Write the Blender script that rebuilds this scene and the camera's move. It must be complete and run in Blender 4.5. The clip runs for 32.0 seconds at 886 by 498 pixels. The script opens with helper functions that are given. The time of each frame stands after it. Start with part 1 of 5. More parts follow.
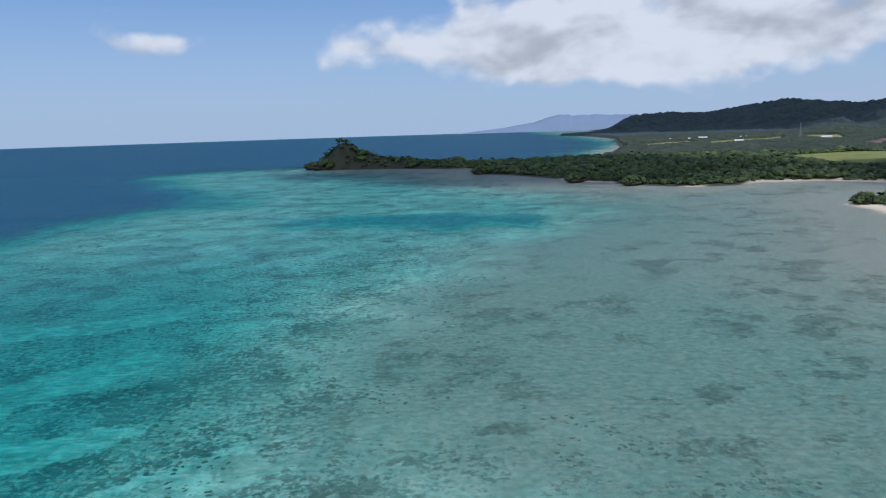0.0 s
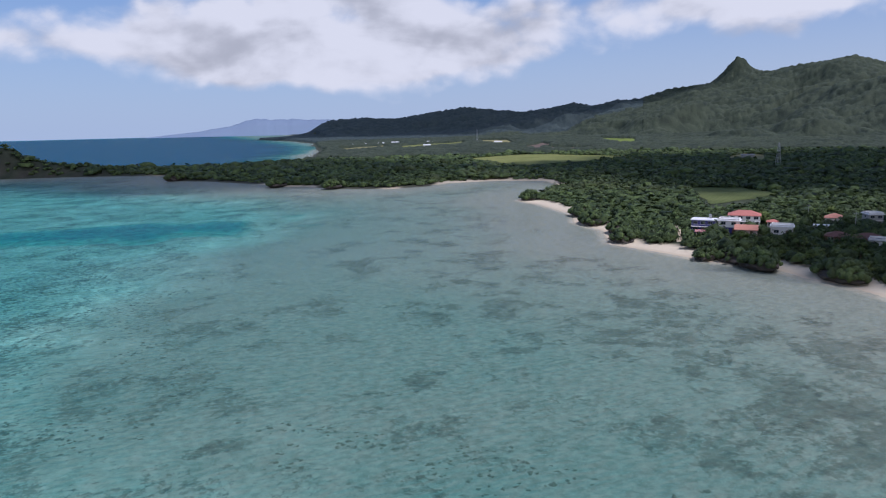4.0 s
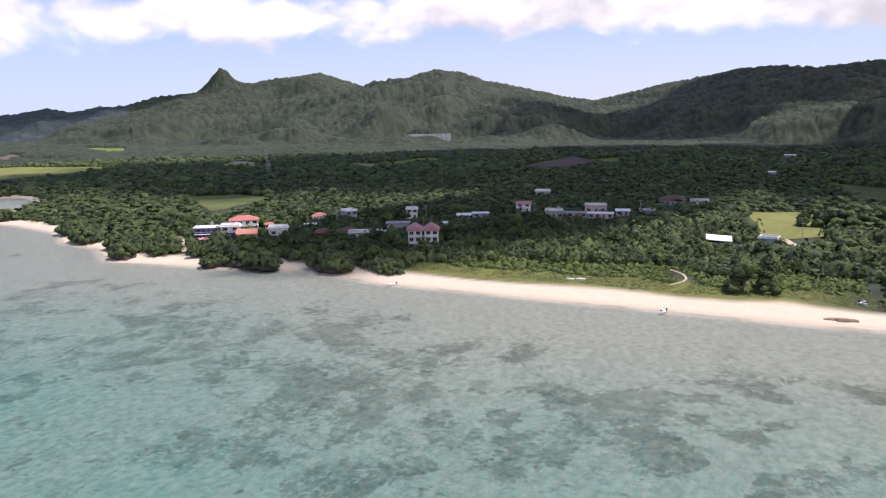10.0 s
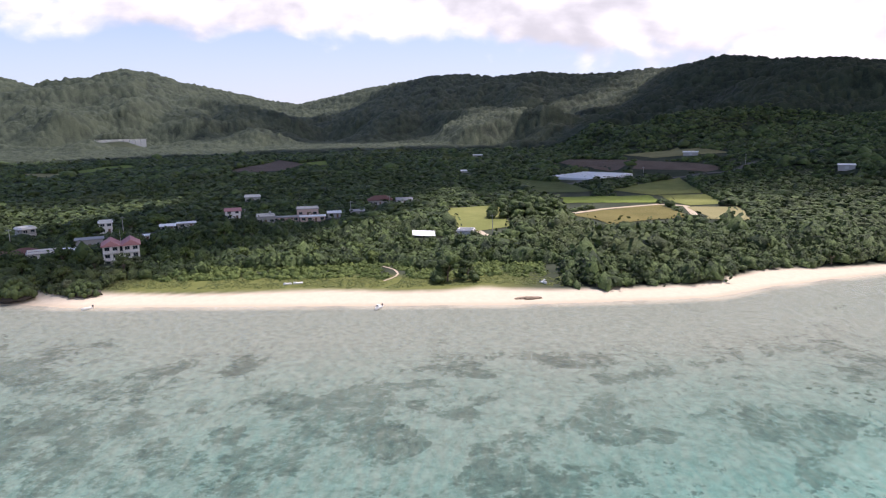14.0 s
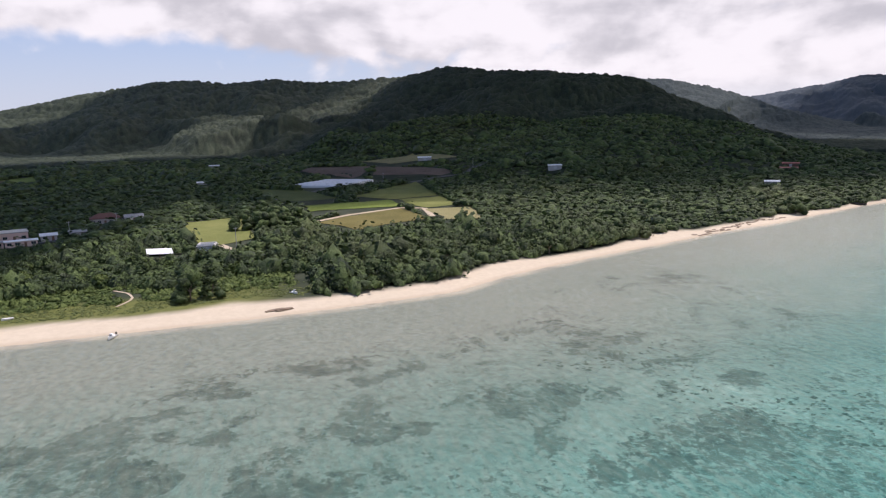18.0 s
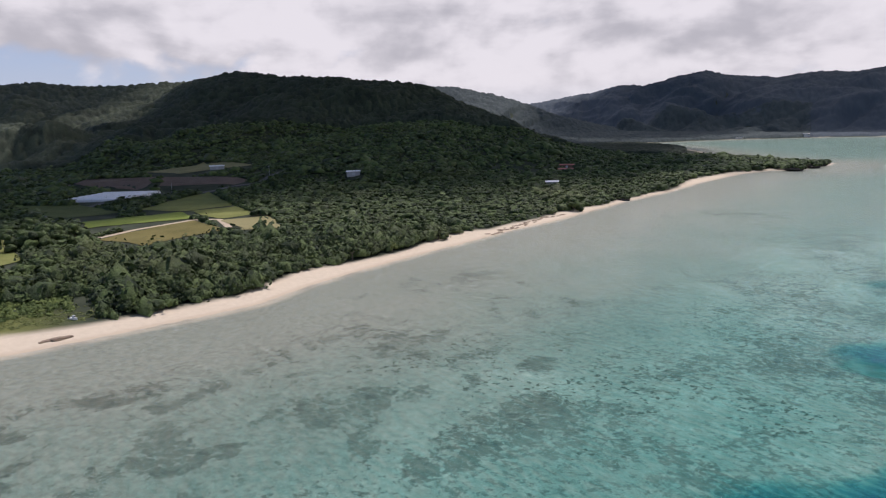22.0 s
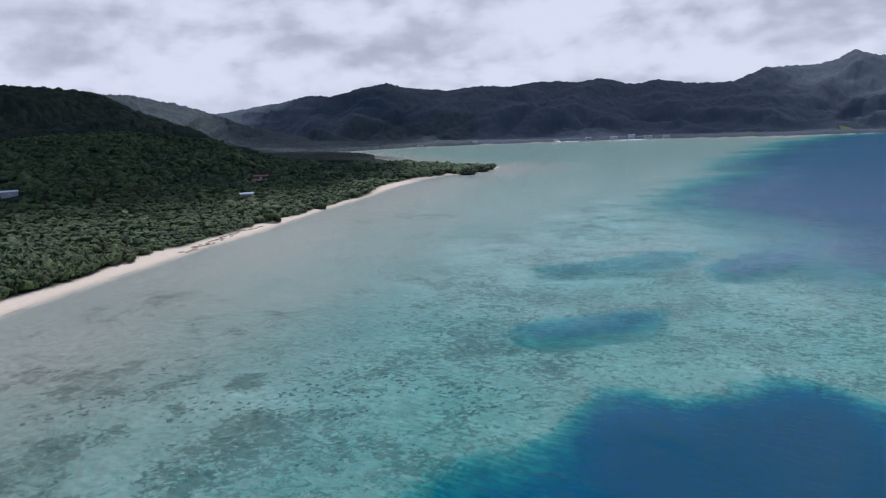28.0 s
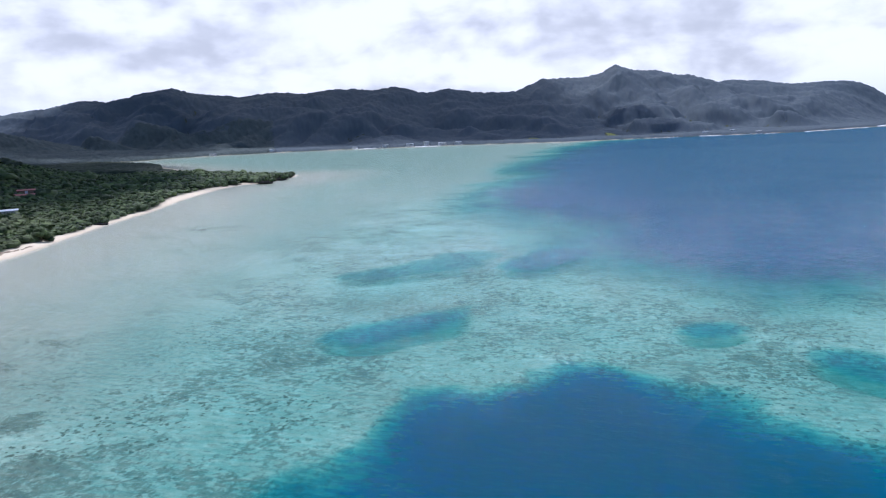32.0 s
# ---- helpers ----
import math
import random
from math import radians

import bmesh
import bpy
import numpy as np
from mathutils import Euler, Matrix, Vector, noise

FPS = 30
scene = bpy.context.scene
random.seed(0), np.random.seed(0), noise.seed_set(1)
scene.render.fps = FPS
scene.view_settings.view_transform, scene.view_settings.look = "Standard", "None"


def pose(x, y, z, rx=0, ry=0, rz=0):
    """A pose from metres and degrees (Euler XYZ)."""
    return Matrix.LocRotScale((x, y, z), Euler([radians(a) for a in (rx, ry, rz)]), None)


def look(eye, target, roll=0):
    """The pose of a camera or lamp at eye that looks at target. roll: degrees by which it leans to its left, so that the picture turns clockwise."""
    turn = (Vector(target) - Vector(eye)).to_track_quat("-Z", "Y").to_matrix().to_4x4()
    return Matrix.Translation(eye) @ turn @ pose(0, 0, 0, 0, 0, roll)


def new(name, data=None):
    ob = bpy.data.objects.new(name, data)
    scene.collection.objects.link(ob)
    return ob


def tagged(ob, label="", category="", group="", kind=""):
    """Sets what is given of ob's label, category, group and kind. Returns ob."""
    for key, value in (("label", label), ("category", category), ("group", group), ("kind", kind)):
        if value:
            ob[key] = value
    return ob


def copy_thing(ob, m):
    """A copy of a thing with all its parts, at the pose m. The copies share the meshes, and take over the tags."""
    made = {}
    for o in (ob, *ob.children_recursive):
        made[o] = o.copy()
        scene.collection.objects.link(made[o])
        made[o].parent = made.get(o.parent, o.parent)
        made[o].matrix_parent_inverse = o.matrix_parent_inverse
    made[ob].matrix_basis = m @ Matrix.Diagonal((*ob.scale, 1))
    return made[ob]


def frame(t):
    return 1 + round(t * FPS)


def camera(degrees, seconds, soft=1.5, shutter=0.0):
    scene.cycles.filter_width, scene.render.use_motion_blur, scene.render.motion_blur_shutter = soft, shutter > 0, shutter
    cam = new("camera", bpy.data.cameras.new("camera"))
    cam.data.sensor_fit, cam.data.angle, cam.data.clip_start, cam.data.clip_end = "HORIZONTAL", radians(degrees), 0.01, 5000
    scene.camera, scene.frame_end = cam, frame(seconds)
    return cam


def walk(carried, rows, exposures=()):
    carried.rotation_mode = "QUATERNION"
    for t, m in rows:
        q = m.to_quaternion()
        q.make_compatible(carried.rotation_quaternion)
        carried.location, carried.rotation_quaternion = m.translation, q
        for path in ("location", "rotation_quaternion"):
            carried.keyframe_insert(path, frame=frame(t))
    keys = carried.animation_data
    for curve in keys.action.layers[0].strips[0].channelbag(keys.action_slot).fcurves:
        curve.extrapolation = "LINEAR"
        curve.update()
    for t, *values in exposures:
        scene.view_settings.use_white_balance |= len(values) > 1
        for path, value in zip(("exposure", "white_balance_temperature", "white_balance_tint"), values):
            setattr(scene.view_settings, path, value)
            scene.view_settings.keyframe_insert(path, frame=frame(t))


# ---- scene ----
cam = camera(64.65, 32.0, 1.2)
PATH = [
    (0, pose(0, 0, 50, 80.10, 1.75, -0.03)),
    (1, pose(0, 0, 50, 79.99, 1.64, -5.61)),
    (2, pose(0, 0, 50, 79.91, 1.54, -11.16)),
    (2.5, pose(0, 0, 50, 79.90, 1.42, -14.03)),
    (4.5, pose(0, 0, 50, 79.86, 1.10, -27.59)),
    (5.5, pose(0, 0, 50, 79.88, 1.05, -34.70)),
    (6.5, pose(0, 0, 50, 79.85, 0.88, -41.44)),
    (7.5, pose(0, 0, 50, 79.87, 0.85, -47.79)),
    (8.5, pose(0, 0, 50, 79.88, 0.74, -54.15)),
    (9.5, pose(0, 0, 50, 79.90, 0.72, -60.36)),
    (10.5, pose(0, 0, 50, 79.92, 0.71, -66.47)),
    (11.5, pose(0, 0, 50, 79.90, 0.80, -72.42)),
    (12.5, pose(0, 0, 50, 79.91, 0.81, -77.83)),
    (13.5, pose(0, 0, 50, 79.89, 0.89, -83.82)),
    (14.5, pose(0, 0, 50, 79.91, 0.90, -89.72)),
    (16.5, pose(0, 0, 50, 80.09, 1.19, -100.45)),
    (17.5, pose(0, 0, 50, 80.08, 1.38, -105.51)),
    (18.5, pose(0, 0, 50, 80.13, 1.53, -109.68)),
    (19.5, pose(0, 0, 50, 80.15, 1.61, -113.83)),
    (20.5, pose(0, 0, 50, 80.15, 1.71, -117.87)),
    (21.5, pose(0, 0, 50, 80.15, 1.77, -121.99)),
    (22.5, pose(0, 0, 50, 80.15, 1.87, -126.12)),
    (23.5, pose(0, 0, 50, 80.16, 1.98, -130.82)),
    (24.5, pose(0, 0, 50, 80.11, 1.99, -134.78)),
    (25.5, pose(0, 0, 50, 80.08, 2.10, -138.89)),
    (27.5, pose(0, 0, 50, 80.10, 2.22, -146.63)),
    (28.5, pose(0, 0, 50, 80.07, 2.26, -150.59)),
    (29.5, pose(0, 0, 50, 80.03, 2.28, -154.81)),
    (30.5, pose(0, 0, 50, 80.00, 2.33, -158.70)),
    (31.5, pose(0, 0, 50, 80.02, 2.33, -162.72)),
    (32, pose(0, 0, 50, 80.03, 2.31, -164.80)),
]
EXPOSURES = [(0, -0.42, 5600, 17), (2, -0.58, 5600, 19), (4, -0.42, 5650, 25), (6, -0.3, 5750, 28), (9, 0.0, 6150, 30), (10, 0.26, 6300, 31), (11, 0.42, 6300, 31), (12, 0.42, 6300, 31), (15, 0.26, 6350, 29), (19, -0.13, 6350, 27), (25, -0.38, 6000, 26), (28, -0.4, 5550, 24), (30, -0.1, 5500, 23), (32, 0.1, 5450, 23)]
walk(cam, PATH, EXPOSURES)

# ---- light ----
SUN_AZ, SUN_EL = radians(150), radians(67)
TO_SUN = Vector((math.sin(SUN_AZ) * math.cos(SUN_EL), math.cos(SUN_AZ) * math.cos(SUN_EL), math.sin(SUN_EL)))


class Nodes:
    """Short hand for building a node tree."""

    def __init__(self, tree):
        self.tree = tree
        tree.nodes.clear()

    def add(self, kind, ins=(), **props):
        node = self.tree.nodes.new(kind)
        for key, value in props.items():
            setattr(node, key, value)
        for key, value in dict(ins).items():
            self.put(node.inputs[key], value)
        return node

    def put(self, socket, value):
        if isinstance(value, bpy.types.NodeSocket):
            self.tree.links.new(value, socket)
        else:
            socket.default_value = value

    def math(self, op, a, b=0.0, c=0.0):
        node = self.add("ShaderNodeMath", {0: a, 1: b, 2: c}, operation=op)
        return node.outputs[0]

    def ramp(self, value, lo, hi, a=0.0, b=1.0):
        node = self.add("ShaderNodeMapRange", {0: value, 1: lo, 2: hi, 3: a, 4: b}, interpolation_type="SMOOTHSTEP")
        return node.outputs[0]

    def mix(self, fac, a, b, blend="MIX"):
        node = self.add("ShaderNodeMix", data_type="RGBA", blend_type=blend)
        for key, value in ((0, fac), (6, a), (7, b)):
            self.put(node.inputs[key], (*value, 1) if isinstance(value, tuple) and len(value) == 3 else value)
        return node.outputs[2]

    def noise(self, vector, scale, detail=4.0, rough=0.5, distort=0.0):
        node = self.add("ShaderNodeTexNoise", {"Scale": scale, "Detail": detail, "Roughness": rough, "Distortion": distort})
        if vector is not None:
            self.put(node.inputs["Vector"], vector)
        return node.outputs[0]

    def attr(self, name):
        return self.add("ShaderNodeAttribute", attribute_name=name).outputs["Fac"]


def build_sky():
    """A blue summer sky, with a cumulus bank over the hills that closes to a cloud sheet in the south."""
    world = bpy.data.worlds.new("sky")
    world.use_nodes = True
    scene.world = world
    n = Nodes(world.node_tree)
    sky = n.add("ShaderNodeTexSky", sky_type="NISHITA", sun_disc=False, sun_elevation=SUN_EL, sun_rotation=SUN_AZ,
                air_density=1.0, dust_density=0.5, ozone_density=3.0)
    way = n.add("ShaderNodeTexCoord").outputs["Generated"]
    turned = n.add("ShaderNodeVectorRotate", {"Vector": way, "Axis": (0, 0, 1), "Angle": radians(82)}).outputs[0]
    xyz = n.add("ShaderNodeSeparateXYZ", {0: turned}).outputs
    east = n.math("ARCTAN2", xyz[0], xyz[1])          # 0 is 82 degrees round from the first view, in radians
    high = n.math("ARCSINE", xyz[2])
    place = n.add("ShaderNodeCombineXYZ", {0: east, 1: n.math("MULTIPLY", high, 1.45), 2: 0.0}).outputs[0]
    lifted = n.add("ShaderNodeCombineXYZ", {0: n.math("ADD", east, 0.012), 1: n.math("MULTIPLY_ADD", high, 1.45, 0.035), 2: 0.0}).outputs[0]
    # banks: degrees round, degrees up, half width, half height, weight
    banks = ((-1, 6.3, 10, 2.3, .34), (16, 8.6, 14, 4.2, .48), (12, 4.6, 9, 1.9, .38), (-22, 6.6, 4, 1.1, .26), (24, 5.2, 9, 2.2, .36),
             (47, 8.0, 13, 2.2, .48), (72, 9.6, 12, 2.4, .50), (90, 9.0, 16, 2.8, .50), (108, 9.6, 14, 3.6, .42), (-10, 11.5, 16, 1.6, .15))
    cover = n.ramp(east, radians(2), radians(50), -0.02, 0.5)
    cover = n.math("ADD", cover, n.ramp(high, radians(12), radians(24), 0.0, 0.22))
    cover = n.math("ADD", cover, n.ramp(high, radians(26), radians(50), 0.0, -0.6))
    for az, el, raz, rel, weight in banks:
        a = n.math("DIVIDE", n.math("SUBTRACT", east, radians(az - 82)), radians(raz))
        b = n.math("DIVIDE", n.math("SUBTRACT", high, radians(el)), radians(rel))
        far = n.math("ADD", n.math("MULTIPLY", a, a), n.math("MULTIPLY", b, b))
        cover = n.math("ADD", cover, n.math("MULTIPLY", n.math("EXPONENT", n.math("MULTIPLY", far, -1.0)), weight))
    def billow(at):
        """Cauliflower heaps: round cells at two sizes over a soft cloud field."""
        bent = n.add("ShaderNodeVectorMath", {0: at, 1: n.add("ShaderNodeVectorMath", {0: n.add("ShaderNodeTexNoise", {"Vector": at, "Scale": 11.0, "Detail": 5.0}).outputs["Color"], "Scale": 0.09}, operation="SCALE").outputs[0]}).outputs[0]
        cells = [n.add("ShaderNodeTexVoronoi", {"Vector": bent, "Scale": k, "Smoothness": 0.6}, feature="SMOOTH_F1").outputs["Distance"] for k in (13.0, 31.0)]
        soft = n.noise(at, 8.0, 8.0, 0.55, 0.2)
        return n.math("MULTIPLY_ADD", soft, 0.62, n.math("MULTIPLY_ADD", cells[0], -0.26, n.math("MULTIPLY_ADD", cells[1], -0.14, 0.34)))

    puffs, above = billow(place), billow(lifted)
    flat = n.add("ShaderNodeCombineXYZ", {0: east, 1: n.math("MULTIPLY", high, 2.8), 2: 0.0}).outputs[0]
    sheet = n.noise(flat, 4.2, 6.0, 0.5, 0.3)
    thick = n.math("ADD", puffs, cover)
    fill = n.ramp(thick, 0.60, 0.84)
    lit = n.math("MULTIPLY_ADD", n.math("SUBTRACT", puffs, above), 1.25, 0.60)
    lit = n.math("ADD", lit, n.math("MULTIPLY_ADD", sheet, 2.0, -0.95))
    lit = n.ramp(lit, 0.22, 0.86)
    haze = n.ramp(high, radians(-3), radians(16), 0.95, 0.15)
    azure = n.mix(1.0, sky.outputs[0], (0.72, 1.03, 1.25), "MULTIPLY")
    mist = n.mix(n.ramp(east, radians(-75), radians(0)), (5.4, 6.7, 8.0), (6.4, 7.0, 7.6))
    blue = n.mix(haze, azure, mist)
    white = n.mix(lit, (0.58, 0.60, 0.59), (0.96, 0.98, 0.93))
    fill = n.math("MULTIPLY", fill, n.ramp(high, radians(-0.5), radians(3.5), 0.35, 0.96))
    clear = n.add("ShaderNodeBackground", {0: blue, 1: 0.100})
    cloud = n.add("ShaderNodeBackground", {0: white, 1: 1.0})
    both = n.add("ShaderNodeMixShader", {0: fill, 1: clear.outputs[0], 2: cloud.outputs[0]})
    n.add("ShaderNodeOutputWorld", {0: both.outputs[0]})


build_sky()
sun = new("sun", bpy.data.lights.new("sun", "SUN"))
sun.data.energy, sun.data.angle, sun.data.color = 4.2, radians(0.6), (1.0, 0.95, 0.87)
sun.matrix_world = look(TO_SUN * 2000, (0, 0, 0))

# ---- materials ----
def material(name):
    mat = bpy.data.materials.new(name)
    mat.use_nodes = True
    return mat, Nodes(mat.node_tree)


def close(n, colour, rough=0.8, bump=None, strength=0.3, reach=0.1, metal=0.0, gloss=0.3):
    """Ends a node tree in a plain surface."""
    ins = {"Base Color": colour, "Roughness": rough, "Metallic": metal, "Specular IOR Level": gloss}
    if bump is not None:
        ins["Normal"] = n.add("ShaderNodeBump", {"Height": bump, "Strength": strength, "Distance": reach}).outputs[0]
    shade = n.add("ShaderNodeBsdfPrincipled", {k: ((*v, 1) if isinstance(v, tuple) and len(v) == 3 else v) for k, v in ins.items()})
    n.add("ShaderNodeOutputMaterial", {0: shade.outputs[0]})


def where(n):
    return n.add("ShaderNodeNewGeometry").outputs["Position"]


def leaf_material(name, dark, light, dry=(0.16, 0.15, 0.06), size=1.0):
    mat, n = material(name)
    geo = n.add("ShaderNodeNewGeometry").outputs
    ob = n.add("ShaderNodeObjectInfo").outputs["Random"]
    fine = n.noise(geo["Position"], 1.6 / size, 5.0, 0.7)
    wide = n.noise(geo["Position"], 0.011, 3.0, 0.6)
    crown = n.noise(geo["Position"], 0.22 / size, 2.0, 0.5)
    own = n.math("FRACT", n.math("ADD", geo["Random Per Island"], ob))
    mixed = n.math("ADD", n.math("MULTIPLY", own, 0.42), n.math("MULTIPLY_ADD", fine, 0.35, n.math("MULTIPLY_ADD", crown, 0.9, -0.42)))
    green = n.mix(n.ramp(mixed, 0.0, 1.0), dark, light)
    green = n.mix(n.ramp(wide, 0.5, 0.75, 0.0, 0.45), green, dry)
    close(n, green, 0.65, fine, 0.9, 0.7 if size == 1 else 0.35 * size, gloss=0.25)
    return mat


def canopy_material(name, dark, light, relief=1.4):
    """The roof of a forest, each crown of its own green, with stands of darker and drier trees."""
    mat, n = material(name)
    at = where(n)
    fine, wide, stand = n.noise(at, 0.35, 5.0, 0.65), n.noise(at, 0.006, 4.0, 0.6), n.noise(at, 0.03, 4.0, 0.6)
    mixed = n.math("MULTIPLY_ADD", n.attr("crown"), 0.30, n.math("MULTIPLY_ADD", fine, 0.45, n.math("MULTIPLY_ADD", stand, 0.8, -0.28)))
    green = n.mix(n.ramp(mixed, 0.1, 0.9), dark, light)
    green = n.mix(n.ramp(wide, 0.45, 0.7, 0.0, 0.35), green, light)
    close(n, green, 0.8, fine, 0.8, relief, gloss=0.15)
    return mat


def plain_material(name, colour, rough=0.7, vary=0.18, scale=0.8, bump=0.15, metal=0.0):
    """Paint, plaster or wood with stains at two scales."""
    mat, n = material(name)
    at = where(n)
    fine, wide = n.noise(at, scale * 6, 6.0, 0.65), n.noise(at, scale * 0.5, 4.0, 0.6)
    shade = n.math("MULTIPLY_ADD", n.math("ADD", fine, wide), vary, 1.0 - vary)
    tone = n.add("ShaderNodeVectorMath", {0: colour, "Scale": shade}, operation="SCALE").outputs[0]
    close(n, tone, rough, fine, bump, 0.02, metal)
    return mat


def sea_material():
    """Clear water over the ground: it takes out red with depth, scatters blue, and mirrors the sky by its angle."""
    mat, n = material("sea_water")
    at = where(n)
    long_ = n.add("ShaderNodeMapping", {"Vector": at, "Rotation": (0, 0, radians(6)), "Scale": (0.3, 1.0, 1.0)}).outputs[0]
    lines = n.add("ShaderNodeTexWave", {"Vector": at, "Scale": 0.14, "Distortion": 14.0, "Detail": 3.0, "Detail Scale": 0.5}, wave_type="BANDS", bands_direction="Y").outputs["Fac"]
    crests = n.math("ADD", n.math("MULTIPLY", n.noise(long_, 0.9, 2.0, 0.55, 0.2), 0.75), n.math("MULTIPLY", lines, 0.07))
    crests = n.ramp(crests, 0.26, 0.56)
    # depth swings with the crests: refracted ripple streaks put into the water's colour
    depth = n.math("MULTIPLY", n.attr("depth"), n.math("MULTIPLY_ADD", crests, 0.6, 0.70))
    colour = n.add("ShaderNodeCombineColor", {0: n.math("POWER", 0.77, depth), 1: n.math("POWER", 0.957, depth), 2: n.math("POWER", 0.958, depth)}).outputs[0]
    clear = n.add("ShaderNodeBsdfTransparent", {0: colour}).outputs[0]
    murk = n.math("SUBTRACT", 1.0, n.math("POWER", 0.94, depth))
    blue = n.mix(n.ramp(depth, 1.0, 14.0), (0.008, 0.14, 0.165), (0.001, 0.076, 0.152))
    blue = n.mix(n.ramp(depth, 18.0, 30.0), blue, (0.001, 0.064, 0.102))
    body = n.add("ShaderNodeBsdfDiffuse", {0: blue}).outputs[0]
    under = n.add("ShaderNodeMixShader", {0: murk, 1: clear, 2: body}).outputs[0]
    squeezed = n.add("ShaderNodeMapping", {"Vector": at, "Rotation": (0, 0, radians(24)), "Scale": (1.0, 2.2, 1.0)}).outputs[0]
    swell, chop = n.noise(squeezed, 0.12, 3.0, 0.55), n.noise(squeezed, 0.7, 4.0, 0.6)
    waves = n.math("MULTIPLY_ADD", swell, 1.5, chop)
    gusts = n.ramp(n.noise(squeezed, 0.012, 4.0, 0.6), 0.35, 0.65, 0.9, 1.08)
    normal = n.add("ShaderNodeBump", {"Height": waves, "Strength": 0.9, "Distance": 0.6}).outputs[0]
    gleam = n.add("ShaderNodeBsdfGlossy", {0: (1, 1, 1, 1), "Roughness": 0.13, "Normal": normal}).outputs[0]
    angle = n.math("POWER", n.add("ShaderNodeFresnel", {"IOR": 1.33}).outputs[0], 1.8)
    angle = n.math("MULTIPLY", n.math("MINIMUM", angle, 0.15), n.math("MULTIPLY", gusts, n.math("MULTIPLY_ADD", crests, 1.2, 0.35)))
    top = n.add("ShaderNodeMixShader", {0: angle, 1: under, 2: gleam}).outputs[0]
    n.add("ShaderNodeOutputMaterial", {0: top})
    return mat


def ground_material():
    """Sand, coral and weed under water; beach, grass and forest floor on land."""
    mat, n = material("ground")
    at = where(n)
    beach, coral, rock = n.attr("beach"), n.attr("coral"), n.attr("rock")
    grain, ripple = n.noise(at, 0.55, 6.0, 0.6), n.noise(at, 0.06, 5.0, 0.62)
    sand = n.mix(grain, (0.53, 0.455, 0.325), (0.68, 0.595, 0.45))
    lumps = n.noise(at, 0.16, 8.0, 0.74, 0.6)
    heads = n.noise(at, 0.045, 6.0, 0.66, 0.5)
    knobs = n.noise(at, 0.8, 6.0, 0.72)
    growth = n.math("ADD", n.math("MULTIPLY_ADD", heads, 0.30, n.math("MULTIPLY_ADD", knobs, 0.42, n.math("MULTIPLY", lumps, 0.43))), n.math("MULTIPLY_ADD", coral, 0.30, -0.30))
    weed = n.mix(n.ramp(n.noise(at, 0.45, 7.0, 0.72), 0.3, 0.7), (0.030, 0.036, 0.026), (0.155, 0.14, 0.105))
    silt = n.mix(n.ramp(n.noise(at, 0.6, 7.0, 0.72), 0.28, 0.72), (0.195, 0.192, 0.148), (0.318, 0.310, 0.245))
    rubble = n.mix(n.ramp(lumps, 0.3, 0.68), (0.30, 0.285, 0.22), (0.80, 0.74, 0.60))
    silt = n.mix(n.attr("reef"), silt, rubble)
    bed = n.mix(n.ramp(growth, 0.42, 0.505, 0.0, n.math("MULTIPLY_ADD", n.attr("reef"), 0.20, n.ramp(ripple, 0.3, 0.65, 0.48, 0.72))), silt, weed)
    bed = n.mix(n.math("MULTIPLY", n.ramp(beach, 0.72, 1.0), n.ramp(ripple, 0.3, 0.6, 0.1, 0.6)), bed, sand)
    soil = n.mix(n.ramp(ripple, 0.35, 0.7), (0.036, 0.047, 0.030), (0.066, 0.078, 0.050))
    turf = n.mix(grain, (0.085, 0.11, 0.03), (0.20, 0.205, 0.065))
    low = n.mix(beach, n.mix(n.attr("grass"), soil, turf), sand)
    wet = n.math("MULTIPLY", n.ramp(n.add("ShaderNodeSeparateXYZ", {0: at}).outputs[2], 0.05, 0.35, 0.3, 0.0), beach)
    low = n.mix(wet, low, (0.36, 0.27, 0.17))
    z = n.add("ShaderNodeSeparateXYZ", {0: at}).outputs[2]
    all_ = n.mix(n.math("GREATER_THAN", z, 0.0), bed, low)
    stone = n.mix(grain, (0.03, 0.03, 0.025), (0.12, 0.11, 0.09))
    close(n, n.mix(rock, all_, stone), 0.9, grain, 0.4, 0.3, gloss=0.1)
    return mat


def field_material(name, one, two, turn, row=1.6):
    """Crop or ploughed earth in rows, with patchy growth."""
    mat, n = material(name)
    at = where(n)
    lined = n.add("ShaderNodeMapping", {"Vector": at, "Rotation": (0, 0, radians(turn))}).outputs[0]
    rows = n.add("ShaderNodeTexWave", {"Vector": lined, "Scale": 1.0 / row / 3.14, "Distortion": 1.2, "Detail": 3.0}, wave_type="BANDS").outputs["Fac"]
    patch, fine = n.noise(at, 0.05, 5.0, 0.6), n.noise(at, 0.9, 5.0, 0.65)
    tone = n.math("ADD", n.math("MULTIPLY", patch, 0.75), n.math("MULTIPLY_ADD", rows, 0.18, n.math("MULTIPLY", fine, 0.35)))
    close(n, n.mix(n.ramp(tone, 0.3, 0.95), one, two), 0.9, n.math("ADD", rows, fine), 0.5, 0.25, gloss=0.1)
    return mat


def glass_material():
    mat, n = material("window_glass")
    close(n, (0.02, 0.03, 0.04), 0.06, gloss=0.6)
    return mat


